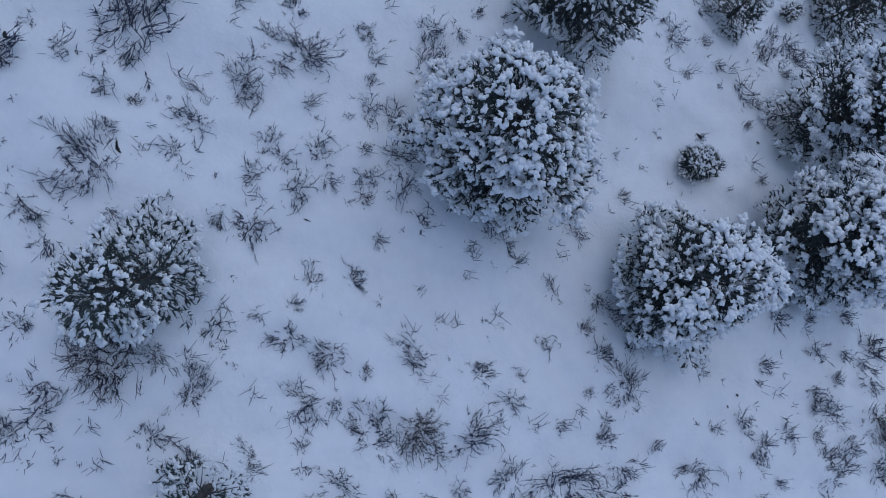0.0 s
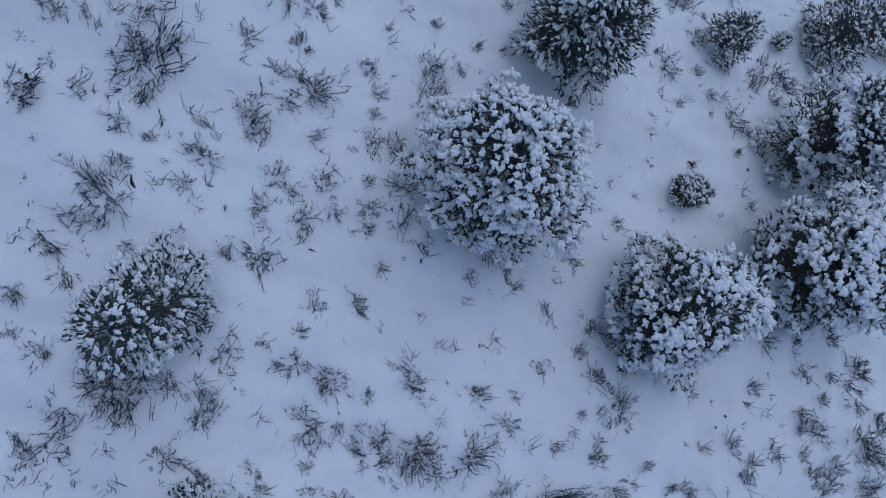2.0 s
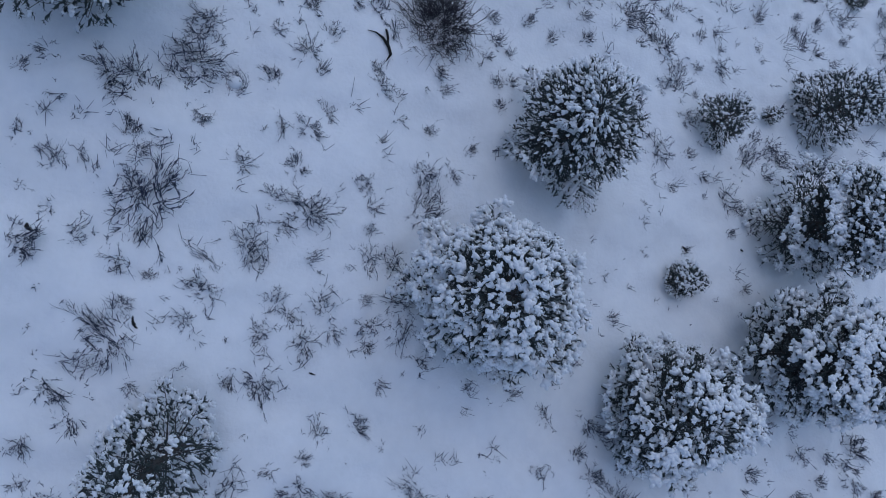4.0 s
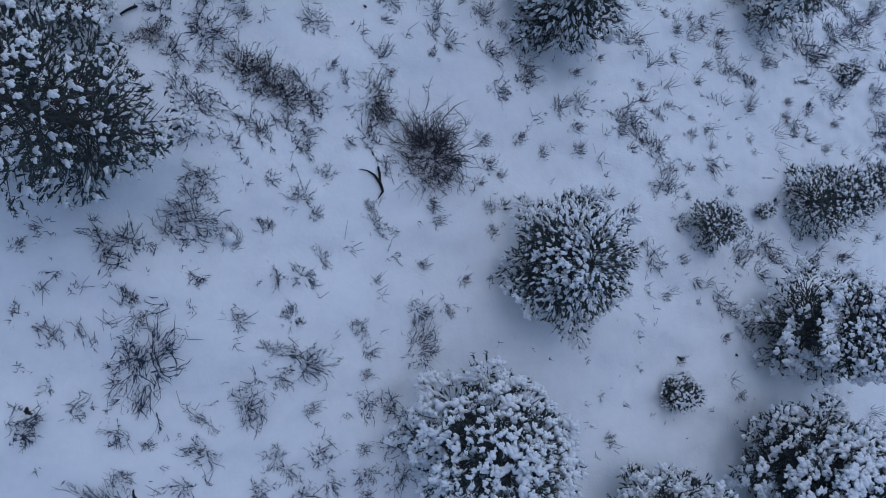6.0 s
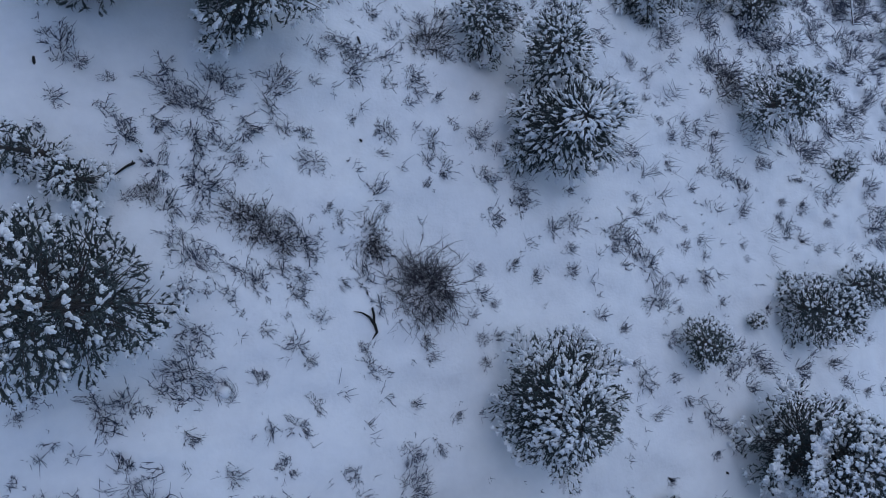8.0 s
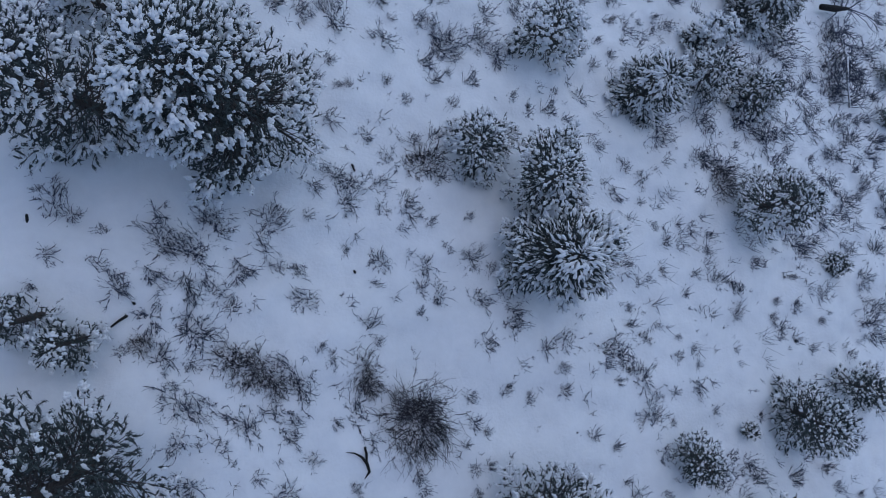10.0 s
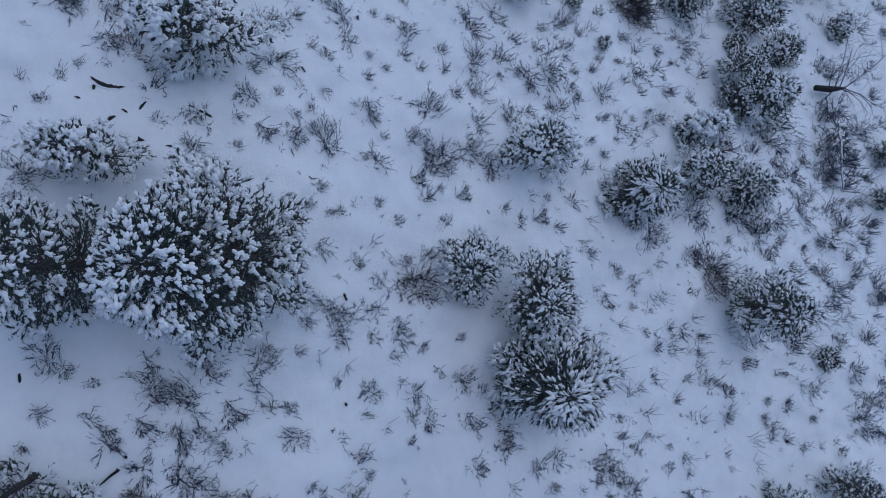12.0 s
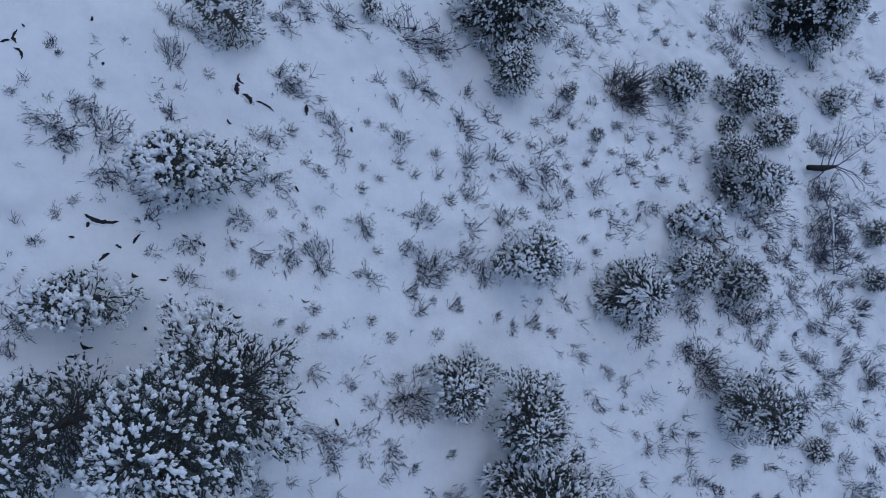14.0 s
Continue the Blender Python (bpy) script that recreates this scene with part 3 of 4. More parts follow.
def shrub(x, y, r):
    if r > 0.40:
        plant("large_shrub", 6, x, y, r, build_large_shrub, "large spreading bare grey shrub with fine twigs in snow", "shrub", "bare shrubs on the slope")
        return
    plant("shrub", 12, x, y, r, build_shrub, "bare grey-brown shrub half buried in snow", "shrub", "bare shrubs on the slope")


def tuft(x, y, r):
    if r < 0.18:
        GRASS.append((x, y, r))
    else:
        plant("grass_tuft", 10, x, y, r, build_tuft, "dry grass tuft poking through the snow", "grass tuft", "dry tufts on the slope")


def wiry(x, y, r):
    plant("wiry_shrub", 8, x, y, r, build_wiry, "sparse wiry shrub with long curved dark twigs", "shrub", "wiry shrubs on the slope")


def dense(x, y, r):
    plant("brushy_shrub", 4, x, y, r, build_dense, "dense brown leafless bush with fine twigs in snow", "bush", "brown bushes on the slope", 0.05)


def willow(x, y, r):
    plant("willow_bush", 2, x, y, r, build_willow, "large rounded brown leafless bush of upright twigs", "bush", "", 0.02)


# shrubs begin
shrub(-5.80, 3.16, 0.22)
shrub(-5.47, 2.83, 0.29)
shrub(-6.07, 2.68, 0.40)
wiry(-6.16, 3.51, 0.16)
shrub(-4.60, 3.30, 0.66)
shrub(-4.86, 3.51, 0.38)
shrub(-4.91, 2.41, 0.26)
tuft(-5.09, 2.69, 0.11)
tuft(-4.05, 3.80, 0.14)
shrub(-3.28, 3.97, 0.28)
tuft(-3.32, 3.59, 0.14)
shrub(-2.44, 3.93, 0.27)
shrub(-2.78, 3.42, 0.23)
shrub(-2.21, 3.15, 0.47)
shrub(-2.66, 2.93, 0.26)
shrub(-1.28, 3.64, 0.22)
tuft(-1.49, 3.78, 0.13)
tuft(-1.15, 3.26, 0.24)
tuft(-0.97, 4.27, 0.16)
tuft(-1.05, 4.48, 0.16)
shrub(-0.21, 3.91, 0.32)
shrub(-0.31, 3.15, 0.43)
shrub(-1.24, 2.80, 0.19)
shrub(-3.16, 2.58, 0.42)
tuft(-2.97, 2.17, 0.10)
tuft(-3.99, 2.64, 0.17)
shrub(-3.71, 2.39, 0.21)
shrub(-3.74, 1.92, 0.33)
tuft(-4.53, 2.14, 0.19)
shrub(-4.82, 1.74, 0.20)
tuft(-4.29, 1.80, 0.09)
shrub(-4.99, 1.23, 0.47)
tuft(-4.37, 1.44, 0.17)
shrub(-3.94, 1.45, 0.26)
tuft(-3.69, 1.47, 0.13)
tuft(-3.78, 1.12, 0.13)
tuft(-3.44, 1.10, 0.08)
tuft(-5.58, 0.97, 0.17)
tuft(-5.34, 0.70, 0.12)
shrub(-5.73, 0.55, 0.33)
tuft(-6.06, 0.57, 0.14)
shrub(-5.41, 0.10, 0.26)
shrub(-2.73, 1.68, 0.26)
shrub(-2.52, 1.42, 0.26)
shrub(-2.87, 1.17, 0.31)
shrub(-2.00, 1.50, 0.35)
tuft(-1.92, 1.87, 0.14)
tuft(-1.83, 1.08, 0.22)
tuft(-2.17, 2.37, 0.21)
tuft(-1.59, 2.17, 0.11)
tuft(-1.28, 1.62, 0.19)
shrub(-2.33, 0.94, 0.36)
shrub(-1.23, 2.33, 0.30)
shrub(-0.73, 1.96, 0.45)
shrub(-0.78, 1.52, 0.32)
shrub(-1.20, 1.17, 0.25)
tuft(-1.29, 0.81, 0.21)
shrub(-0.66, 1.03, 0.28)
wiry(-0.38, 0.46, 0.36)
tuft(-1.08, 0.16, 0.21)
tuft(-2.96, 0.78, 0.16)
shrub(-2.92, 0.36, 0.39)
shrub(-3.37, 0.49, 0.19)
wiry(-3.11, 0.23, 0.25)
tuft(-3.99, 0.74, 0.13)
tuft(-4.19, 0.51, 0.13)
tuft(-4.67, 0.50, 0.18)
tuft(-2.35, 0.61, 0.16)
tuft(-1.63, 1.15, 0.08)
tuft(-5.88, 2.06, 0.07)
tuft(-5.56, 1.81, 0.07)
tuft(0.62, 4.39, 0.21)
tuft(1.15, 4.36, 0.17)
shrub(0.26, 3.94, 0.25)
shrub(5.82, 5.39, 0.26)
tuft(5.72, 4.55, 0.25)
shrub(4.97, 4.57, 0.33)
tuft(4.78, 4.93, 0.19)
tuft(4.76, 3.92, 0.16)
tuft(3.05, 3.40, 0.10)
tuft(5.18, 3.76, 0.19)
tuft(6.03, 4.03, 0.22)
tuft(6.39, 3.99, 0.17)
tuft(6.02, 3.59, 0.11)
tuft(4.49, 3.35, 0.13)
tuft(4.39, 2.95, 0.13)
tuft(3.13, 2.60, 0.12)
wiry(4.38, 2.35, 0.19)
tuft(5.39, 2.34, 0.19)
tuft(3.36, 1.88, 0.12)
tuft(3.91, 1.59, 0.10)
tuft(3.06, 1.31, 0.12)
tuft(4.55, 1.29, 0.10)
tuft(3.47, 1.01, 0.20)
tuft(3.54, 0.84, 0.15)
tuft(5.98, 1.26, 0.11)
shrub(6.70, 3.45, 0.39)
tuft(7.05, 3.21, 0.25)
tuft(6.65, 2.70, 0.22)
shrub(7.24, 2.80, 0.28)
tuft(6.57, 1.80, 0.16)
tuft(6.78, 1.47, 0.19)
shrub(7.45, 4.40, 0.44)
shrub(8.33, 4.42, 0.45)
tuft(7.72, 5.03, 0.30)
tuft(7.93, 4.12, 0.29)
tuft(8.78, 5.83, 0.22)
tuft(9.11, 4.72, 0.15)
shrub(2.44, 0.31, 0.26)
shrub(0.79, 0.42, 0.38)
shrub(1.07, 0.11, 0.25)
tuft(0.44, -0.01, 0.17)
shrub(-5.93, -0.14, 0.22)
tuft(-5.36, -0.07, 0.16)
shrub(-5.95, -0.72, 0.18)
shrub(-5.56, -0.98, 0.24)
tuft(-5.30, -0.84, 0.09)
wiry(-5.11, -1.25, 0.24)
dense(-4.68, -1.50, 0.53)
shrub(-4.02, -1.46, 0.22)
tuft(-3.87, -1.66, 0.14)
tuft(-3.23, -0.84, 0.17)
shrub(-3.37, -1.21, 0.32)
tuft(-3.20, -1.48, 0.13)
tuft(-3.58, -1.54, 0.16)
shrub(-3.61, -1.95, 0.41)
tuft(-3.01, -1.71, 0.09)
shrub(-5.31, -1.85, 0.29)
shrub(-5.41, -2.25, 0.40)
shrub(-5.70, -2.30, 0.25)
tuft(-4.76, -2.39, 0.15)
wiry(-5.14, -2.74, 0.17)
tuft(-5.39, -2.76, 0.12)
tuft(-4.64, -2.89, 0.15)
shrub(-4.07, -2.64, 0.30)
tuft(-3.77, -2.69, 0.16)
shrub(-3.51, -2.93, 0.20)
shrub(-4.83, -3.38, 0.29)
shrub(-5.81, -3.04, 0.23)
tuft(-5.81, -2.64, 0.10)
tuft(-4.09, -3.49, 0.10)
wiry(-2.72, -0.95, 0.19)
tuft(-2.24, -0.85, 0.19)
shrub(-2.03, -0.49, 0.26)
shrub(-1.44, -0.50, 0.26)
shrub(-2.33, -1.32, 0.31)
shrub(-1.76, -1.67, 0.35)
tuft(-1.20, -1.92, 0.20)
shrub(-0.56, -1.81, 0.45)
tuft(-0.54, -1.31, 0.16)
tuft(-2.78, -2.09, 0.15)
shrub(-2.19, -2.28, 0.46)
tuft(-1.68, -2.41, 0.19)
shrub(-1.05, -2.90, 0.51)
dense(-0.36, -2.91, 0.36)
shrub(-0.11, -3.23, 0.28)
shrub(-2.88, -2.92, 0.20)
shrub(-2.76, -3.20, 0.22)
tuft(-2.10, -2.97, 0.19)
wiry(-2.09, -3.30, 0.23)
shrub(-1.53, -3.53, 0.32)
shrub(-1.83, -3.75, 0.23)
shrub(-0.77, -3.85, 0.19)
tuft(-0.32, -3.91, 0.16)
tuft(-0.02, -2.39, 0.16)
tuft(-0.41, -0.67, 0.13)
tuft(-0.08, -1.20, 0.15)
tuft(0.37, -0.49, 0.15)
tuft(0.48, -0.09, 0.15)
shrub(1.28, -0.23, 0.20)
tuft(2.11, -0.16, 0.14)
shrub(1.94, -0.72, 0.23)
shrub(2.78, -0.89, 0.30)
shrub(3.08, -1.21, 0.33)
tuft(2.52, -1.44, 0.23)
shrub(2.80, -1.90, 0.32)
shrub(3.44, -1.86, 0.26)
tuft(0.16, -1.24, 0.15)
tuft(0.92, -1.14, 0.15)
tuft(0.67, -1.26, 0.13)
wiry(0.98, -1.31, 0.10)
shrub(1.75, -1.68, 0.31)
shrub(0.59, -2.06, 0.30)
wiry(1.28, -2.17, 0.22)
shrub(1.17, -2.57, 0.23)
shrub(0.42, -3.04, 0.49)
tuft(0.92, -2.90, 0.17)
tuft(1.50, -2.95, 0.17)
tuft(1.99, -3.03, 0.20)
shrub(3.27, -2.51, 0.41)
tuft(2.54, -2.55, 0.18)
tuft(2.34, -2.83, 0.15)
shrub(2.85, -3.04, 0.22)
shrub(2.79, -3.36, 0.26)
tuft(3.78, -3.48, 0.18)
tuft(3.43, -2.89, 0.09)
tuft(4.11, -2.08, 0.09)
shrub(4.86, -2.37, 0.24)
shrub(5.03, -3.37, 0.19)
shrub(5.70, -3.31, 0.31)
tuft(6.08, -3.70, 0.24)
shrub(6.01, -3.90, 0.26)
shrub(6.65, -3.61, 0.27)
tuft(6.68, -3.32, 0.12)
tuft(6.35, -2.32, 0.28)
tuft(6.17, -2.63, 0.17)
tuft(6.65, -2.82, 0.15)
shrub(7.70, -2.17, 0.31)
tuft(8.37, -2.20, 0.21)
tuft(7.46, -2.88, 0.25)
tuft(8.05, -2.68, 0.23)
shrub(7.72, -3.30, 0.43)
shrub(9.16, -2.19, 0.38)
shrub(8.82, -2.50, 0.37)
shrub(8.95, -2.85, 0.34)
dense(8.96, -3.66, 0.44)
shrub(9.45, -3.39, 0.34)
tuft(7.34, -3.71, 0.25)
shrub(8.07, -3.95, 0.30)
shrub(7.56, -4.09, 0.30)
shrub(7.68, -4.41, 0.40)
shrub(8.82, -4.60, 0.46)
tuft(8.27, -4.37, 0.15)
tuft(6.29, -4.40, 0.21)
tuft(5.90, -4.64, 0.16)
tuft(5.97, -4.21, 0.10)
shrub(4.54, -4.09, 0.44)
tuft(4.04, -4.52, 0.18)
tuft(4.80, -4.57, 0.11)
shrub(1.07, -3.71, 0.33)
shrub(1.89, -3.98, 0.55)
shrub(2.47, -3.89, 0.24)
shrub(3.10, -3.87, 0.31)
tuft(3.48, -3.81, 0.16)
shrub(2.88, -4.29, 0.37)
shrub(0.26, -3.91, 0.26)
shrub(1.19, -4.14, 0.21)
tuft(7.57, -4.93, 0.22)
shrub(6.74, -1.38, 0.31)
tuft(7.59, -1.41, 0.26)
tuft(8.53, -1.45, 0.30)
tuft(7.54, -1.68, 0.16)
shrub(9.95, -1.06, 0.34)
tuft(9.48, -3.08, 0.19)
shrub(9.41, -4.11, 0.26)
willow(0.08, 6.96, 0.84)
shrub(-5.06, 9.99, 0.36)
shrub(-4.58, 10.22, 0.30)
shrub(-4.06, 9.92, 0.48)
shrub(-3.24, 10.23, 0.39)
shrub(-3.53, 9.77, 0.31)
tuft(-3.29, 9.50, 0.27)
shrub(-4.55, 9.39, 0.36)
shrub(-4.04, 9.41, 0.33)
dense(-4.64, 8.96, 0.23)
shrub(-4.41, 8.63, 0.36)
shrub(-3.86, 9.07, 0.46)
tuft(-3.96, 8.56, 0.22)
tuft(-4.98, 8.86, 0.21)
shrub(-2.54, 10.16, 0.28)
shrub(-2.23, 10.09, 0.26)
shrub(-2.07, 9.52, 0.36)
tuft(-2.91, 9.61, 0.14)
shrub(-1.37, 10.54, 0.20)
tuft(-1.15, 10.78, 0.15)
shrub(-0.67, 10.21, 0.35)
tuft(-0.76, 9.78, 0.20)
shrub(0.30, 10.11, 0.37)
tuft(-0.02, 10.34, 0.16)
tuft(0.20, 9.62, 0.26)
wiry(0.18, 9.02, 0.28)
tuft(-1.20, 9.41, 0.17)
shrub(-0.88, 8.94, 0.37)
tuft(-0.70, 8.63, 0.20)
tuft(-1.73, 8.64, 0.19)
shrub(-1.53, 8.43, 0.26)
dense(-3.32, 8.57, 0.42)
dense(-2.95, 8.34, 0.43)
dense(-2.57, 8.07, 0.38)
shrub(-2.26, 7.87, 0.48)
shrub(-2.32, 8.30, 0.32)
shrub(-2.57, 7.42, 0.34)
shrub(-2.26, 7.36, 0.25)
shrub(-2.35, 7.03, 0.29)
shrub(-3.99, 7.76, 0.47)
shrub(-4.04, 7.26, 0.29)
wiry(-3.73, 7.16, 0.20)
wiry(-3.47, 7.68, 0.34)
shrub(-3.18, 7.48, 0.31)
shrub(-3.35, 7.06, 0.32)
shrub(-2.94, 7.23, 0.31)
tuft(-4.20, 8.20, 0.19)
tuft(-2.75, 6.44, 0.22)
shrub(-1.93, 6.49, 0.27)
tuft(-2.47, 6.64, 0.13)
tuft(-3.19, 6.31, 0.15)
wiry(-3.17, 6.65, 0.16)
shrub(-3.85, 6.46, 0.33)
shrub(-4.01, 6.17, 0.29)
wiry(-3.70, 6.12, 0.19)
shrub(-2.25, 6.08, 0.33)
dense(-0.97, 8.07, 0.43)
dense(-0.82, 7.76, 0.29)
wiry(-1.42, 7.74, 0.26)
shrub(-1.12, 7.22, 0.40)
tuft(-1.49, 7.18, 0.19)
shrub(-0.81, 6.70, 0.26)
wiry(-6.36, 9.38, 0.31)
tuft(0.07, 5.92, 0.22)
shrub(-1.07, 5.82, 0.23)
tuft(-0.35, 9.49, 0.13)
tuft(-0.15, 10.90, 0.16)
wiry(0.75, 10.48, 0.25)
shrub(1.25, 10.18, 0.41)
shrub(0.55, 9.49, 0.31)
shrub(1.46, 9.31, 0.35)
tuft(1.76, 9.97, 0.22)
shrub(2.19, 9.00, 0.41)
shrub(2.21, 8.65, 0.35)
shrub(1.57, 8.35, 0.32)
tuft(2.99, 8.10, 0.28)
shrub(3.48, 8.21, 0.36)
tuft(3.45, 9.00, 0.26)
tuft(3.86, 8.74, 0.14)
tuft(4.15, 9.43, 0.20)
shrub(5.10, 9.91, 0.36)
tuft(5.95, 11.48, 0.19)
tuft(6.15, 10.90, 0.25)
tuft(6.50, 10.46, 0.29)
tuft(6.99, 10.95, 0.23)
wiry(7.73, 11.84, 0.37)
tuft(7.45, 10.77, 0.33)
tuft(7.99, 10.56, 0.33)
tuft(6.36, 9.65, 0.25)
tuft(5.88, 9.46, 0.15)
tuft(7.36, 9.56, 0.22)
shrub(7.99, 9.34, 0.36)
shrub(8.57, 9.05, 0.36)
tuft(6.97, 9.11, 0.25)
tuft(5.23, 8.86, 0.21)
wiry(5.54, 8.73, 0.22)
tuft(5.22, 8.43, 0.21)
tuft(5.99, 8.36, 0.18)
wiry(7.48, 8.57, 0.32)
tuft(8.49, 8.41, 0.26)
tuft(9.32, 9.77, 0.34)
shrub(5.71, 8.01, 0.33)
tuft(6.56, 8.04, 0.18)
shrub(4.43, 7.92, 0.32)
tuft(4.50, 7.60, 0.23)
tuft(4.85, 8.03, 0.15)
tuft(3.36, 7.66, 0.25)
tuft(4.08, 7.50, 0.14)
tuft(2.33, 7.86, 0.16)
tuft(1.98, 7.34, 0.26)
tuft(2.49, 7.04, 0.27)
tuft(2.81, 7.22, 0.14)
tuft(3.37, 7.14, 0.27)
tuft(3.87, 6.92, 0.17)
tuft(5.08, 7.38, 0.23)
shrub(5.47, 7.15, 0.38)
tuft(4.75, 7.18, 0.20)
shrub(5.84, 6.73, 0.35)
tuft(6.48, 7.58, 0.24)
tuft(6.28, 6.73, 0.18)
tuft(7.06, 7.30, 0.18)
shrub(6.92, 6.87, 0.33)
tuft(7.44, 6.81, 0.15)
tuft(7.69, 7.56, 0.11)
tuft(8.36, 7.52, 0.13)
tuft(9.75, 8.23, 0.23)
shrub(9.95, 7.91, 0.37)
tuft(9.94, 8.67, 0.24)
tuft(10.58, 9.33, 0.35)
tuft(10.57, 8.48, 0.31)
tuft(10.43, 7.65, 0.27)
shrub(11.68, 8.81, 0.35)
tuft(11.37, 8.06, 0.24)
tuft(10.90, 7.33, 0.24)
tuft(11.58, 7.28, 0.17)
tuft(12.31, 7.00, 0.28)
tuft(9.24, 7.16, 0.16)
tuft(14.22, 11.88, 0.39)
tuft(13.54, 11.53, 0.31)
shrub(12.87, 11.99, 0.46)
tuft(12.72, 11.07, 0.34)
tuft(11.79, 10.23, 0.33)
shrub(10.99, 10.29, 0.60)
shrub(11.11, 9.95, 0.39)
tuft(13.97, 12.60, 0.31)
shrub(13.35, 9.11, 0.40)
shrub(13.20, 7.68, 0.54)
tuft(1.18, 7.33, 0.26)
tuft(1.23, 6.76, 0.28)
tuft(1.51, 6.51, 0.20)
tuft(1.06, 6.40, 0.18)
tuft(4.02, 6.52, 0.11)
tuft(4.03, 6.12, 0.25)
shrub(5.55, 6.18, 0.43)
tuft(6.16, 6.03, 0.18)
tuft(4.56, 5.72, 0.25)
tuft(7.42, 6.13, 0.18)
tuft(9.38, 6.70, 0.16)
tuft(1.26, 5.84, 0.25)
tuft(1.54, 5.87, 0.20)
dense(8.75, 12.04, 0.59)
shrub(-3.94, 5.72, 0.43)
shrub(-4.36, 5.49, 0.36)
wiry(-4.04, 5.28, 0.34)
shrub(-5.16, 5.27, 0.41)
shrub(-4.82, 5.39, 0.33)
wiry(-5.01, 5.05, 0.36)
wiry(-4.61, 5.23, 0.31)
wiry(-5.94, 5.65, 0.30)
wiry(-5.37, 5.64, 0.30)
tuft(-6.24, 5.40, 0.20)
shrub(-3.43, 5.41, 0.17)
tuft(-3.54, 5.28, 0.12)
tuft(-3.33, 5.26, 0.13)
shrub(-2.85, 5.53, 0.24)
shrub(-2.70, 4.72, 0.26)
shrub(-2.25, 4.66, 0.28)
shrub(-1.96, 4.97, 0.22)
tuft(-1.51, 5.11, 0.16)
tuft(-2.06, 5.76, 0.22)
shrub(-1.01, 5.53, 0.25)
tuft(-0.69, 5.38, 0.16)
wiry(-0.74, 4.91, 0.26)
tuft(-0.18, 4.73, 0.21)
tuft(0.14, 5.59, 0.22)
shrub(-3.95, 4.74, 0.26)
wiry(-5.77, 5.02, 0.26)
tuft(-5.50, 4.77, 0.17)
tuft(-5.96, 4.75, 0.13)
shrub(-4.79, 4.42, 0.25)
wiry(-4.43, 4.40, 0.36)
tuft(-3.96, 4.25, 0.14)
wiry(-6.19, 4.30, 0.25)
shrub(-5.82, 3.97, 0.26)
wiry(-5.47, 4.05, 0.21)
tuft(-4.66, 4.12, 0.23)
tuft(-5.02, 4.10, 0.17)
tuft(-4.73, 3.95, 0.14)
tuft(-4.87, 3.85, 0.12)
tuft(-5.25, 3.79, 0.13)
tuft(1.27, 5.35, 0.20)
tuft(5.32, 3.85, 0.17)
tuft(8.23, 4.88, 0.30)
shrub(9.55, 4.24, 0.34)
tuft(10.61, 4.35, 0.29)
tuft(10.86, 3.85, 0.29)
tuft(11.63, 3.50, 0.23)
tuft(12.11, 4.82, 0.20)
wiry(-6.78, 15.88, 0.35)
tuft(-6.59, 16.26, 0.24)
wiry(-4.83, 16.63, 0.39)
shrub(-3.24, 16.64, 0.36)
tuft(-3.39, 16.18, 0.25)
tuft(-2.64, 16.80, 0.23)
wiry(-2.15, 16.93, 0.23)
tuft(-1.68, 16.91, 0.24)
tuft(-2.28, 16.34, 0.26)
tuft(-1.94, 16.48, 0.20)
shrub(-4.02, 15.99, 0.37)
wiry(-4.28, 16.04, 0.25)
tuft(-4.74, 16.01, 0.26)
shrub(-2.92, 15.89, 0.39)
shrub(-2.34, 15.83, 0.34)
shrub(-1.69, 15.68, 0.55)
tuft(-3.32, 15.49, 0.24)
shrub(-4.10, 15.39, 0.34)
shrub(-6.66, 14.79, 0.46)
shrub(-6.73, 14.42, 0.25)
shrub(-6.62, 15.38, 0.28)
wiry(-6.30, 14.75, 0.29)
shrub(-0.82, 16.56, 0.43)
tuft(-0.61, 16.35, 0.24)
shrub(0.63, 16.67, 0.47)
tuft(-0.78, 17.42, 0.22)
wiry(-0.08, 16.98, 0.19)
tuft(-0.36, 15.93, 0.18)
tuft(0.26, 15.96, 0.27)
shrub(-0.52, 15.30, 0.36)
shrub(0.56, 15.60, 0.46)
shrub(0.75, 15.28, 0.46)
shrub(0.33, 14.86, 0.37)
tuft(0.58, 14.50, 0.37)
tuft(-0.11, 13.90, 0.25)
tuft(-0.52, 14.33, 0.21)
tuft(-1.28, 14.10, 0.23)
tuft(-1.96, 14.24, 0.25)
tuft(-1.50, 14.09, 0.20)
tuft(-1.71, 14.70, 0.26)
tuft(-2.37, 14.46, 0.19)
tuft(-1.60, 13.33, 0.31)
tuft(-0.64, 13.44, 0.17)
shrub(-0.96, 13.00, 0.28)
tuft(-0.32, 13.10, 0.17)
wiry(-1.30, 12.63, 0.19)
shrub(-0.44, 12.42, 0.34)
dense(0.37, 12.41, 0.53)
tuft(0.08, 12.97, 0.28)
tuft(0.60, 13.07, 0.25)
shrub(-1.52, 12.02, 0.41)
shrub(-1.14, 11.84, 0.38)
shrub(-0.64, 11.92, 0.31)
tuft(-1.91, 11.83, 0.27)
tuft(-2.15, 12.03, 0.16)
tuft(0.71, 12.06, 0.25)
tuft(1.35, 17.15, 0.32)
shrub(1.94, 17.24, 0.45)
tuft(2.55, 17.86, 0.21)
shrub(3.32, 17.87, 0.48)
shrub(4.01, 18.04, 0.58)
tuft(4.80, 18.18, 0.27)
tuft(5.44, 18.28, 0.28)
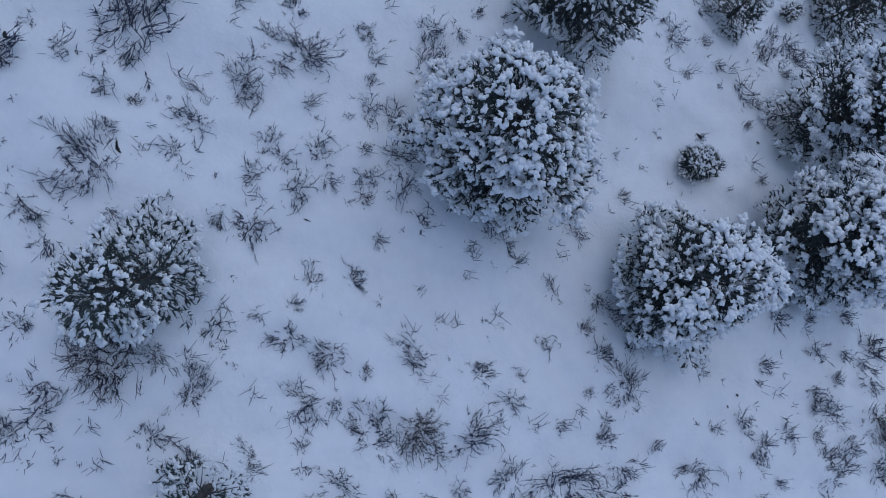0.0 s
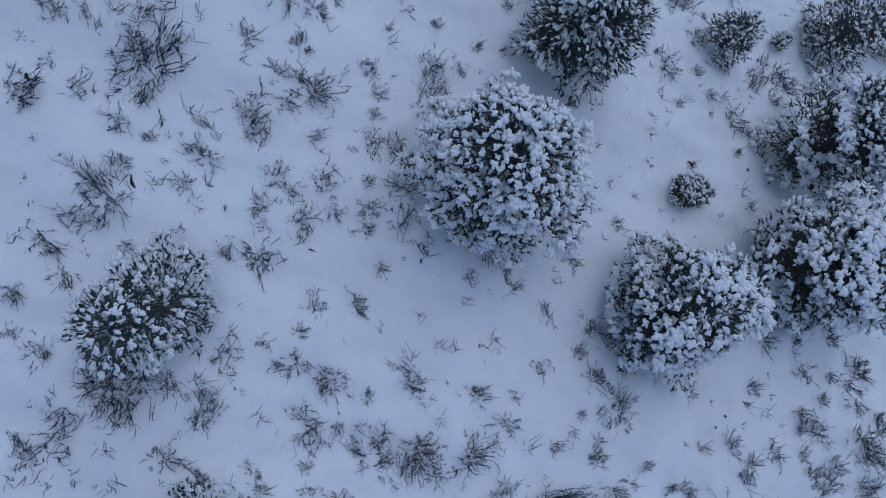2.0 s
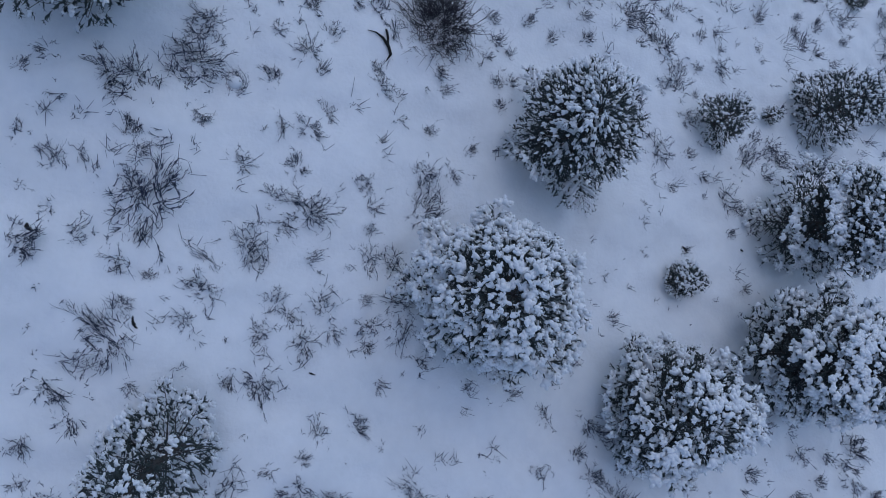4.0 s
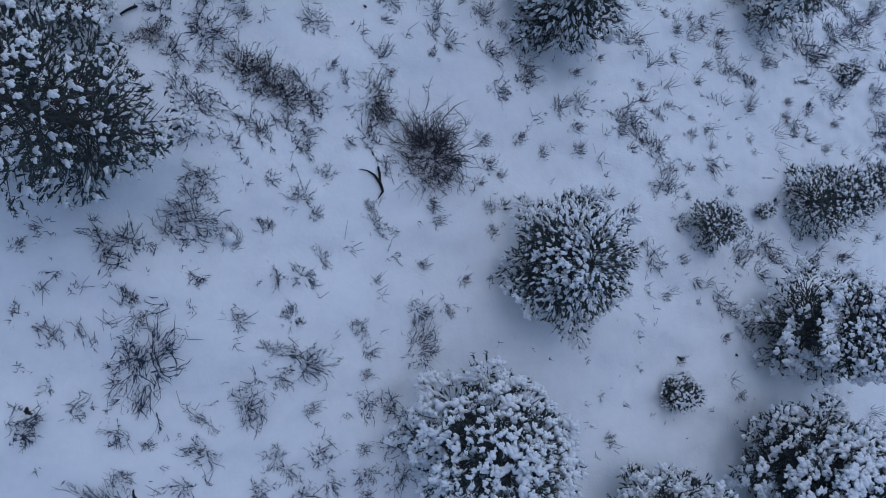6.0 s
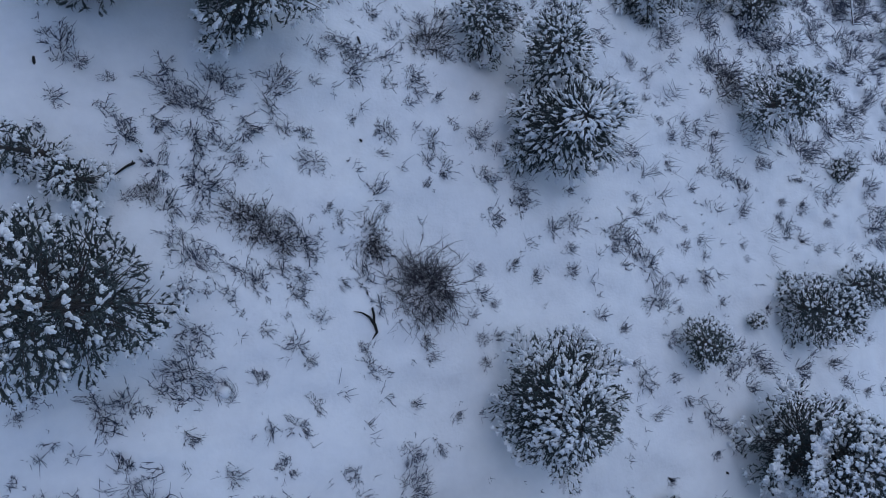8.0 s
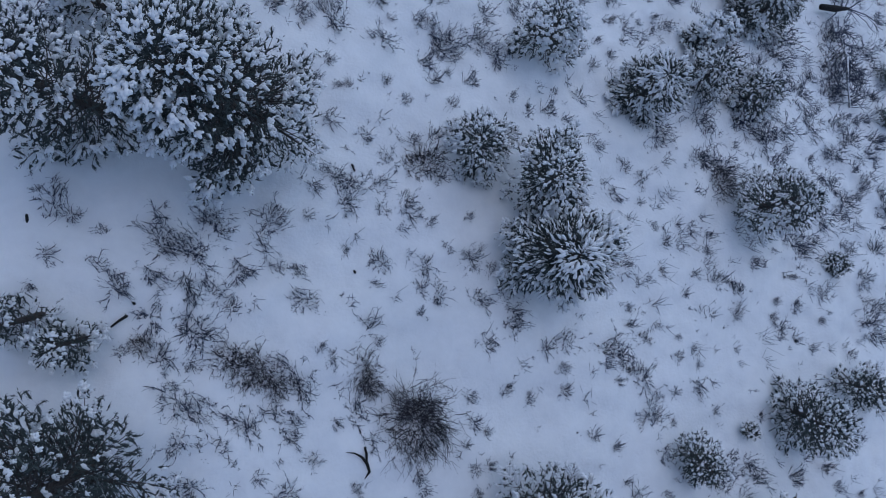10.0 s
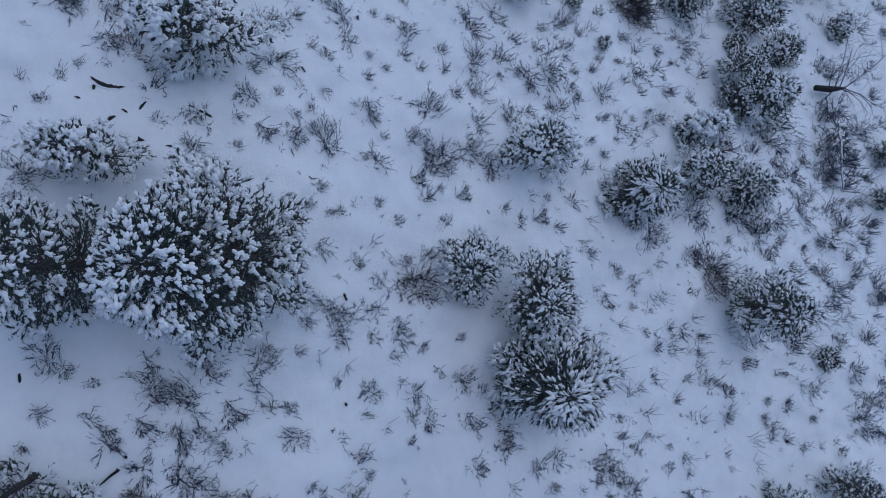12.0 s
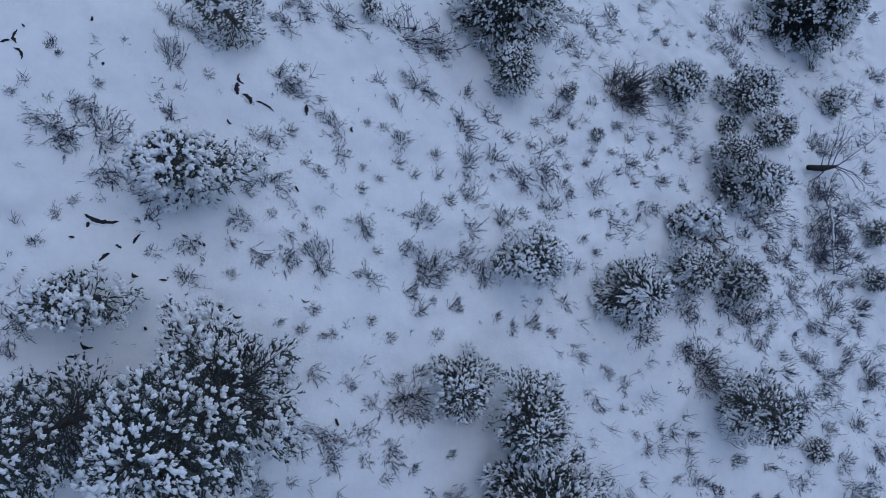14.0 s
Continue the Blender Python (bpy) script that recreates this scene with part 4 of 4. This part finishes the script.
tuft(4.67, 17.66, 0.27)
tuft(4.89, 17.41, 0.22)
shrub(5.64, 17.57, 0.37)
shrub(6.97, 18.22, 0.48)
tuft(6.49, 18.07, 0.24)
tuft(7.73, 18.60, 0.35)
tuft(7.03, 17.71, 0.24)
tuft(8.10, 17.86, 0.30)
tuft(8.85, 17.62, 0.30)
shrub(8.51, 18.87, 0.35)
shrub(1.90, 16.38, 0.40)
shrub(2.79, 16.49, 0.46)
tuft(3.29, 16.82, 0.38)
tuft(4.33, 17.08, 0.31)
tuft(5.62, 16.84, 0.32)
tuft(6.14, 16.53, 0.37)
tuft(7.14, 17.14, 0.24)
tuft(7.07, 16.70, 0.23)
tuft(7.66, 17.01, 0.29)
tuft(6.56, 16.83, 0.19)
tuft(5.10, 16.07, 0.26)
tuft(5.48, 15.72, 0.27)
tuft(4.89, 15.31, 0.26)
shrub(1.72, 15.68, 0.48)
shrub(2.05, 15.30, 0.48)
shrub(1.05, 15.36, 0.46)
shrub(1.43, 14.45, 0.34)
tuft(0.93, 14.66, 0.19)
shrub(4.45, 14.37, 0.38)
tuft(3.69, 14.44, 0.21)
tuft(3.23, 14.52, 0.16)
tuft(2.49, 14.16, 0.24)
tuft(2.92, 13.84, 0.28)
shrub(3.44, 13.87, 0.36)
tuft(3.94, 13.67, 0.29)
tuft(4.85, 13.86, 0.17)
tuft(4.75, 12.98, 0.33)
tuft(5.55, 12.47, 0.29)
shrub(6.04, 12.16, 0.38)
shrub(5.12, 11.78, 0.37)
shrub(6.75, 13.39, 0.48)
tuft(1.00, 13.85, 0.26)
shrub(8.26, 13.92, 0.55)
shrub(8.05, 12.73, 0.54)
shrub(9.93, 13.85, 0.72)
shrub(11.59, 16.35, 0.67)
shrub(12.26, 16.96, 0.58)
shrub(12.48, 15.08, 0.52)
shrub(11.42, 13.78, 0.49)
shrub(10.47, 13.28, 0.48)
shrub(10.77, 12.68, 0.38)
shrub(12.37, 14.42, 0.46)
shrub(13.72, 13.95, 0.47)
shrub(13.28, 13.05, 0.56)
tuft(12.26, 12.81, 0.30)
tuft(11.67, 12.33, 0.34)
tuft(12.56, 12.20, 0.35)
shrub(13.09, 11.58, 0.45)
tuft(15.26, 13.45, 0.48)
tuft(14.67, 14.25, 0.32)
tuft(15.22, 14.32, 0.38)
tuft(14.80, 13.06, 0.37)
tuft(11.68, 11.86, 0.43)
shrub(13.76, 15.15, 0.58)
tuft(11.39, 13.11, 0.34)
shrub(-6.08, 11.56, 0.40)
tuft(-5.81, 11.28, 0.27)
wiry(-4.53, 11.49, 0.25)
tuft(-5.37, 11.03, 0.18)
wiry(-4.68, 11.05, 0.51)
shrub(-3.68, 11.03, 0.42)
tuft(-3.69, 11.31, 0.27)
shrub(-2.74, 11.14, 0.41)
shrub(-2.86, 10.69, 0.30)
shrub(-4.48, 10.73, 0.52)
shrub(-3.96, 10.55, 0.48)
tuft(-6.10, 10.60, 0.26)
wiry(-5.39, 10.42, 0.25)
tuft(-6.24, 10.12, 0.19)
shrub(-1.36, 11.46, 0.38)
shrub(-0.61, 11.31, 0.22)
shrub(0.02, 11.25, 0.31)
tuft(0.43, 11.06, 0.24)
tuft(-2.00, 11.26, 0.18)
tuft(-1.64, 11.13, 0.16)
tuft(-0.26, 10.89, 0.14)
tuft(1.31, 11.19, 0.18)
tuft(-7.25, 19.24, 0.18)
shrub(-6.75, 20.23, 0.27)
wiry(-6.16, 20.55, 0.19)
tuft(-6.11, 20.20, 0.14)
wiry(-5.63, 20.64, 0.17)
tuft(-7.10, 19.51, 0.16)
tuft(-6.03, 19.60, 0.22)
wiry(-6.74, 19.18, 0.18)
shrub(-6.36, 19.10, 0.29)
shrub(-6.12, 19.08, 0.32)
shrub(-6.54, 18.51, 0.49)
shrub(-6.28, 18.25, 0.29)
shrub(-5.75, 18.49, 0.56)
wiry(-6.34, 18.01, 0.20)
shrub(-5.65, 17.61, 0.37)
shrub(-5.30, 17.47, 0.45)
shrub(-4.97, 17.15, 0.37)
wiry(-5.69, 17.14, 0.20)
shrub(-5.01, 21.38, 0.41)
shrub(-4.87, 20.35, 0.46)
wiry(-5.03, 19.76, 0.27)
wiry(-4.99, 19.33, 0.27)
shrub(-4.69, 18.92, 0.39)
shrub(-4.56, 21.07, 0.42)
shrub(-2.64, 21.64, 0.39)
shrub(-2.29, 22.15, 0.43)
shrub(-1.48, 22.03, 0.51)
shrub(-2.65, 20.02, 0.44)
shrub(-2.40, 19.75, 0.47)
tuft(-1.77, 19.67, 0.22)
tuft(-2.23, 20.48, 0.19)
tuft(-1.97, 20.25, 0.16)
shrub(-2.95, 18.52, 0.51)
tuft(-2.38, 18.79, 0.24)
shrub(-2.73, 17.49, 0.41)
tuft(-3.17, 17.35, 0.29)
shrub(-1.45, 18.90, 0.47)
shrub(-1.25, 18.28, 0.38)
shrub(-1.69, 17.79, 0.28)
tuft(-2.02, 18.01, 0.21)
tuft(-4.06, 20.04, 0.21)
tuft(-4.62, 19.64, 0.17)
tuft(-6.36, 16.79, 0.22)
tuft(-6.09, 17.06, 0.18)
tuft(-6.91, 16.68, 0.17)
wiry(-0.63, 21.55, 0.27)
shrub(0.24, 21.70, 0.74)
shrub(1.13, 21.59, 0.58)
shrub(-0.38, 20.29, 0.30)
shrub(0.60, 20.20, 0.55)
shrub(0.06, 19.64, 0.33)
tuft(-0.67, 19.11, 0.20)
tuft(-0.30, 19.03, 0.23)
shrub(0.11, 18.71, 0.40)
tuft(-0.77, 17.98, 0.19)
tuft(-0.38, 17.69, 0.22)
tuft(-1.40, 17.42, 0.15)
tuft(0.07, 18.10, 0.28)
tuft(0.45, 17.86, 0.28)
tuft(1.02, 18.35, 0.33)
tuft(1.06, 17.84, 0.29)
tuft(1.92, 20.17, 0.35)
shrub(1.79, 19.14, 0.56)
shrub(2.55, 19.53, 0.40)
shrub(1.85, 18.13, 0.55)
tuft(2.61, 18.32, 0.43)
tuft(3.02, 18.95, 0.31)
shrub(3.75, 18.77, 0.32)
shrub(4.53, 18.81, 0.37)
shrub(4.54, 19.70, 0.47)
tuft(3.93, 19.52, 0.32)
tuft(5.09, 19.50, 0.28)
tuft(5.88, 20.25, 0.34)
shrub(5.88, 23.04, 0.52)
shrub(5.49, 22.12, 0.56)
tuft(6.34, 22.68, 0.31)
tuft(7.03, 23.61, 0.49)
tuft(8.29, 24.23, 0.28)
tuft(8.67, 23.26, 0.33)
tuft(9.07, 22.94, 0.33)
shrub(11.52, 23.77, 0.53)
tuft(11.66, 24.72, 0.36)
tuft(10.37, 23.36, 0.29)
shrub(12.64, 23.60, 0.79)
tuft(6.60, 19.61, 0.30)
tuft(7.08, 19.14, 0.30)
shrub(8.90, 19.63, 0.52)
tuft(7.88, 19.30, 0.30)
tuft(5.70, 18.68, 0.24)
tuft(6.34, 18.71, 0.24)
tuft(9.53, 18.61, 0.26)
tuft(15.92, 22.64, 0.44)
shrub(19.25, 22.58, 0.46)
tuft(18.87, 21.35, 0.45)
tuft(20.11, 25.46, 0.56)
shrub(14.85, 19.33, 0.58)
willow(7.14, 20.78, 0.86)
shrub(14.70, 17.35, 0.56)
shrub(15.15, 15.58, 0.66)
shrub(14.06, 15.61, 0.60)
wiry(16.01, 19.31, 0.55)
wiry(17.21, 19.63, 0.52)
shrub(14.94, 16.38, 0.72)
shrub(15.35, 19.00, 0.47)
shrub(16.08, 16.98, 0.57)
dense(9.24, 16.17, 0.89)
shrub(17.56, 21.29, 0.38)
tuft(17.23, 18.37, 0.42)
tuft(17.40, 17.26, 0.47)
dense(14.13, 16.26, 0.49)
tuft(15.84, 15.16, 0.44)
tuft(14.30, 14.41, 0.27)
shrub(16.35, 14.66, 0.50)
shrub(11.76, 15.48, 0.46)
tuft(11.20, 15.11, 0.30)
shrub(13.14, 15.67, 0.37)
shrub(12.53, 13.82, 0.46)
tuft(15.60, 13.61, 0.38)
tuft(15.11, 12.88, 0.32)
tuft(13.98, 11.62, 0.30)
shrub(14.49, 12.11, 0.36)
shrub(15.30, 11.07, 0.52)
shrub(12.16, 11.01, 0.48)
shrub(13.11, 11.09, 0.49)
tuft(14.78, 10.60, 0.30)
shrub(14.20, 9.90, 0.45)
shrub(13.14, 9.93, 0.34)
shrub(14.68, 9.10, 0.49)
shrub(13.70, 8.19, 0.57)
shrub(14.10, 7.21, 0.38)
shrub(10.57, 13.81, 0.44)
tuft(10.95, 13.53, 0.34)
tuft(11.15, 12.92, 0.24)
shrub(14.40, 8.57, 0.39)
shrub(12.02, 22.31, 0.58)
shrub(11.54, 22.96, 0.47)
tuft(11.07, 16.04, 0.31)
tuft(7.85, 10.11, 0.21)
shrub(4.80, 7.79, 0.52)
shrub(1.21, 21.23, 0.37)
shrub(4.09, 16.92, 0.36)
shrub(-0.10, 11.54, 0.29)
shrub(14.12, 13.46, 0.60)
shrub(8.51, 12.50, 0.64)
shrub(15.08, 11.60, 0.51)
# shrubs end


# ---- small dry stalks between the shrubs, too many to count ----
stalk_rng = np.random.default_rng(9)
stalks = Heap()
for k in range(900):
    GRASS.append((stalk_rng.uniform(-8, 18), stalk_rng.uniform(-6, 25), stalk_rng.uniform(0.03, 0.09)))
for k in range(680):
    # the lower side of the slope is more overgrown
    sx = 19 - 15 * stalk_rng.uniform() ** 1.2
    sy = stalk_rng.uniform(7, 26) if sx < 10 else stalk_rng.uniform(-5, 26)
    GRASS.append((sx, sy, stalk_rng.uniform(0.10, 0.26)))
for sx, sy, r in GRASS:
    foot = np.array([sx, sy, float(ground(sx, sy))])
    for k in range(2 + int(r * 85)):
        p = foot + [*(stalk_rng.normal(0, 0.35 * r, 2)), -0.01]
        way = np.array([0.35 + stalk_rng.normal(0, 0.7), 0.1 + stalk_rng.normal(0, 0.7), stalk_rng.uniform(0.2, 0.9)]) * r * 0.8
        bend = stalk_rng.normal(0, 0.25, 3) * r
        tube(stalks, [p, p + way * 0.5 + bend * 0.5, p + way + bend], [0.005, 0.0045, 0.0025])
tagged(stalks.put("dry_stalks", STRAW), "short dry grass stalks scattered over the snow", "dry grass", kind="stuff")


# ---- openings in the snow ----
def snow_crack(x, y, length, angle, width, curve):
    rng = np.random.default_rng(int(1000 * abs(x) + 10 * abs(y)))
    n = 16
    a = radians(angle)
    ob = new("snow_crack")
    z0 = float(ground(x, y))
    ob.location = (x, y, z0)
    tagged(ob, "dark curved crack in the snow baring wet soil", "snow crack", "cracks in the snow")
    s = np.linspace(-1, 1, n)
    px = s * length / 2
    py = curve * length * (1 - s * s) + rng.normal(0, 0.05 * width, n)
    half = width / 2 * (1 - s * s) ** 0.5 * rng.uniform(0.45, 1.45, n) + 0.004
    cx, cy = math.cos(a), math.sin(a)
    dark, lip = Heap(), Heap()
    rows, tops = [], []
    for k in range(n):
        for o in (-1.0, 0.0, 1.0):
            u, v = px[k], py[k] + o * half[k]
            wx, wy = u * cx - v * cy, u * cy + v * cx
            rows.append((wx, wy, float(ground(x + wx, y + wy)) - z0 + (0.022 if o == 0 else 0.004)))
    f = []
    for k in range(n - 1):
        for o in range(2):
            c = k * 3 + o
            f += [[c, c + 3, c + 4], [c, c + 4, c + 1]]
    dark.add(np.array(rows), np.array(f))
    pts = []
    for k in range(n):
        v = py[k] + half[k] * 1.15
        wx, wy = px[k] * cx - v * cy, px[k] * cy + v * cx
        pts.append((wx, wy, float(ground(x + wx, y + wy)) - z0))
    tube(lip, pts, np.maximum(0.012, half * 0.5), 6)
    dark.put("bare_soil", SOIL, ob, "wet black soil", True)
    lip.put("snow_lip", SNOW, ob, "rounded snow edge", True)


# cracks begin
snow_crack(-7.35, 20.47, 0.32, 100, 0.058, 0.20)
snow_crack(-7.51, 20.34, 0.16, 30, 0.068, 0.10)
snow_crack(-7.28, 20.09, 0.30, 125, 0.057, -0.20)
snow_crack(-7.30, 20.73, 0.10, 135, 0.035, 0.00)
snow_crack(-6.23, 21.06, 0.12, 95, 0.049, 0.00)
snow_crack(-3.39, 20.01, 0.29, 115, 0.066, 0.30)
snow_crack(-3.45, 19.76, 0.34, 95, 0.106, 0.10)
snow_crack(-3.27, 19.51, 0.29, 130, 0.119, -0.20)
snow_crack(-2.92, 19.39, 0.40, 150, 0.053, -0.10)
snow_crack(-2.02, 19.37, 0.29, 92, 0.082, 0.05)
snow_crack(-5.95, 20.06, 0.08, 90, 0.048, 0.00)
snow_crack(-5.61, 16.74, 0.56, 165, 0.090, 0.15)
snow_crack(-5.82, 16.61, 0.11, 90, 0.056, 0.00)
snow_crack(-5.04, 16.31, 0.21, 65, 0.057, 0.10)
snow_crack(-3.94, 16.20, 0.26, 150, 0.060, 0.00)
snow_crack(-4.20, 16.35, 0.11, 165, 0.036, 0.00)
snow_crack(-6.02, 16.36, 0.09, 160, 0.044, 0.00)
snow_crack(-5.30, 16.16, 0.12, 140, 0.045, 0.00)
snow_crack(-5.47, 15.96, 0.20, 55, 0.067, 0.10)
snow_crack(-4.94, 15.59, 0.14, 150, 0.068, 0.30)
snow_crack(-4.48, 15.46, 0.13, 170, 0.046, 0.00)
snow_crack(-5.60, 14.30, 0.21, 145, 0.064, 0.30)
snow_crack(-5.83, 14.11, 0.13, 175, 0.053, 0.10)
snow_crack(-3.46, 14.86, 0.12, 160, 0.047, 0.00)
snow_crack(-3.15, 14.66, 0.18, 160, 0.048, 0.30)
snow_crack(-4.73, 14.52, 0.09, 120, 0.056, 0.00)
snow_crack(-1.85, 14.90, 0.19, 165, 0.038, 0.30)
snow_crack(-2.12, 17.40, 0.17, 120, 0.052, 0.00)
snow_crack(-2.37, 13.55, 0.16, 125, 0.048, 0.00)
snow_crack(-1.16, 12.26, 0.18, 110, 0.061, 0.00)
snow_crack(-2.82, 18.08, 0.16, 110, 0.078, 0.20)
snow_crack(-3.59, 18.95, 0.14, 130, 0.051, 0.20)
snow_crack(-0.97, 18.93, 0.16, 100, 0.056, 0.20)
snow_crack(-5.29, 13.64, 0.07, 90, 0.032, 0.00)
snow_crack(-2.31, 20.19, 0.10, 110, 0.042, 0.00)
snow_crack(-5.96, 2.92, 0.14, 120, 0.066, 0.20)
snow_crack(-4.62, 1.46, 0.21, 112, 0.043, 0.15)
snow_crack(-2.13, 0.45, 0.12, 160, 0.019, 0.00)
snow_crack(5.65, -2.81, 0.06, 150, 0.045, 0.00)
snow_crack(5.40, -2.99, 0.06, 120, 0.034, 0.00)
snow_crack(-1.03, 6.95, 0.09, 110, 0.033, 0.00)
snow_crack(-6.37, 11.24, 0.16, 100, 0.048, 0.00)
snow_crack(10.41, 7.57, 0.14, 170, 0.078, 0.00)
snow_crack(-1.14, 10.06, 0.09, 120, 0.058, 0.00)
snow_crack(-4.79, 9.70, 0.07, 130, 0.050, 0.00)
snow_crack(5.41, 2.39, 0.18, 140, 0.075, 0.00)
snow_crack(6.89, 2.32, 0.09, 150, 0.065, 0.00)
# cracks end


# ---- dead wood ----
def on_slope(points):
    return np.array([(px, py, float(ground(px, py)) + up) for px, py, up in points])


def dead_limb(heap, rng, start, way, size, depth):
    """A crooked limb that forks."""
    pts, p, w = [start], start, way.copy()
    for k in range(4):
        w = w + rng.normal(0, 0.28, 3) * np.linalg.norm(way) * [1, 1, 0.5]
        p = p + w / 4
        p[2] = max(p[2], float(ground(p[0], p[1])) + 0.02)
        pts.append(p.copy())
    tube(heap, pts, [size, size * 0.85, size * 0.7, size * 0.55, size * 0.35], 5)
    if depth:
        for k in range(3 if depth > 1 else 2):
            at = rng.integers(1, 5)
            dead_limb(heap, rng, pts[at].copy(), w * rng.uniform(0.35, 0.65) + rng.normal(0, 0.25, 3) * np.linalg.norm(way), size * 0.5, depth - 1)


# dead begin
TRUNK = on_slope([(14.52, 14.72, 0.10), (14.37, 15.60, 0.35), (14.60, 16.47, 0.50), (14.71, 17.37, 0.45), (15.22, 18.09, 0.30)])
LOG = on_slope([(14.16, 18.46, 0.30), (14.76, 18.43, 0.34), (15.44, 18.53, 0.34)])
dead_rng = np.random.default_rng(4)
dead_tree = new("dead_tree")
tagged(dead_tree, "fallen grey dead tree with many bare twigs on snow", "dead tree")
heap = Heap()
tube(heap, TRUNK, [0.022, 0.030, 0.030, 0.026, 0.016], 8)
heap.put("trunk", DEAD, dead_tree, "", True)
heap = Heap()
tube(heap, TRUNK + [0, 0, 0.022], [0.010, 0.034, 0.030, 0.028, 0.010], 6)
heap.put("snow_load", LOAD, dead_tree, "strip of snow along the trunk", True)
for k in range(64):
    s = 0.05 + 3.8 * (k / 64) ** 1.2
    at = int(s)
    foot = TRUNK[at] + (TRUNK[at + 1] - TRUNK[at]) * (s - at)
    turn, size = dead_rng.uniform(0, 6.28), dead_rng.uniform(0.35, 0.75)
    heap = Heap()
    way = np.array([math.cos(turn) * size, math.sin(turn) * size * 0.8, dead_rng.uniform(-0.05, 0.25)])
    pts = strand(heap, dead_rng, foot, way, 0.24, 0.014)
    for j in range(7):
        at = int(dead_rng.integers(0, 4))
        a = dead_rng.choice([-1, 1]) * dead_rng.uniform(0.3, 0.9)
        here = (pts[at + 1] - pts[at]) / np.linalg.norm(pts[at + 1] - pts[at]) * size * dead_rng.uniform(0.25, 0.6)
        strand(heap, dead_rng, pts[at] + (pts[at + 1] - pts[at]) * dead_rng.uniform(), np.array([here[0] * math.cos(a) - here[1] * math.sin(a), here[0] * math.sin(a) + here[1] * math.cos(a), here[2] + 0.05]), 0.3, 0.010, 4)
    heap.put("branch", TWIG, dead_tree)
broken_log = new("broken_log")
tagged(broken_log, "dark broken log with crooked bare limbs over snow", "log")
heap = Heap()
tube(heap, LOG, [0.10, 0.115, 0.05], 9)
v, f = LUMP
heap.add(LOG[0] + v * [0.06, 0.09, 0.09], f)
heap.put("trunk", DARKWOOD, broken_log, "", True)
for s, dx, dy in ((0.5, -0.55, 0.35), (0.7, 0.25, 1.2), (0.85, 0.5, 0.9), (1.0, 1.2, 0.5), (1.0, 1.5, -0.4), (0.9, 0.8, -0.6), (0.6, 0.2, -0.8)):
    heap = Heap()
    dead_limb(heap, dead_rng, LOG[0] + (LOG[2] - LOG[0]) * s, np.array([dx, dy, 0.12]) * 0.55, 0.022, 3)
    heap.put("limb", TWIG, broken_log)


def lying_branch(label, spine, radii, fork, thick):
    """A dark piece of branch on the snow with one side fork."""
    ob = new("fallen_branch")
    foot = on_slope([spine[0]])[0]
    ob.location = foot
    tagged(ob, label, "branch", "fallen branches on the snow")
    body, arm = Heap(), Heap()
    tube(body, on_slope(spine) - foot, radii, 7)
    body.put("stem", DARKWOOD, ob, "", True)
    tube(arm, on_slope(fork) - foot, thick, 6)
    arm.put("fork", DARKWOOD, ob, "", True)


lying_branch("dark forked branch lying bare on the snow", [(-1.27, 6.63, 0.02), (-1.12, 6.60, 0.04), (-0.99, 6.51, 0.05), (-0.89, 6.35, 0.05), (-0.85, 6.20, 0.04), (-0.95, 6.06, 0.01)], [0.006, 0.014, 0.024, 0.032, 0.027, 0.006], [(-0.93, 6.68, 0.05), (-0.90, 6.55, 0.05), (-0.90, 6.40, 0.05)], [0.020, 0.024, 0.022])
lying_branch("short dark broken branch with a blunt end on snow", [(-5.17, 9.27, 0.02), (-5.10, 9.33, 0.04), (-5.01, 9.41, 0.05), (-4.92, 9.47, 0.05), (-4.88, 9.49, 0.04)], [0.008, 0.018, 0.022, 0.026, 0.018], [(-4.92, 9.46, 0.04), (-4.91, 9.53, 0.05)], [0.018, 0.008])


def grass_ring(x, y, r):
    """Grass bent over in a circle round a hummock of snow."""
    rng = np.random.default_rng(31)
    ob = new("grass_ring")
    ob.location = (x, y, float(ground(x, y)))
    tagged(ob, "ring of bent dry grass round a snow hummock", "grass tuft")
    blades, mound = Heap(), Heap()
    for k in range(90):
        a, d = rng.uniform(0, math.tau), r * rng.normal(0.92, 0.09)
        turn = a + math.pi / 2 + rng.normal(0, 0.5)
        strand(blades, rng, np.array([math.cos(a) * d, math.sin(a) * d, 0.0]), np.array([math.cos(turn), math.sin(turn), 0.35]) * rng.uniform(0.06, 0.16), 0.25, 0.0035, 4)
    mound.add(BALL[0] * [0.62 * r, 0.55 * r, 0.10], BALL[1])
    tagged(blades.put("grass_clump", STRAW, ob), kind="stuff")
    mound.put("snow_mound", SNOW, ob, "low round hummock of snow", True)


grass_ring(-3.44, 5.40, 0.21)
# dead end
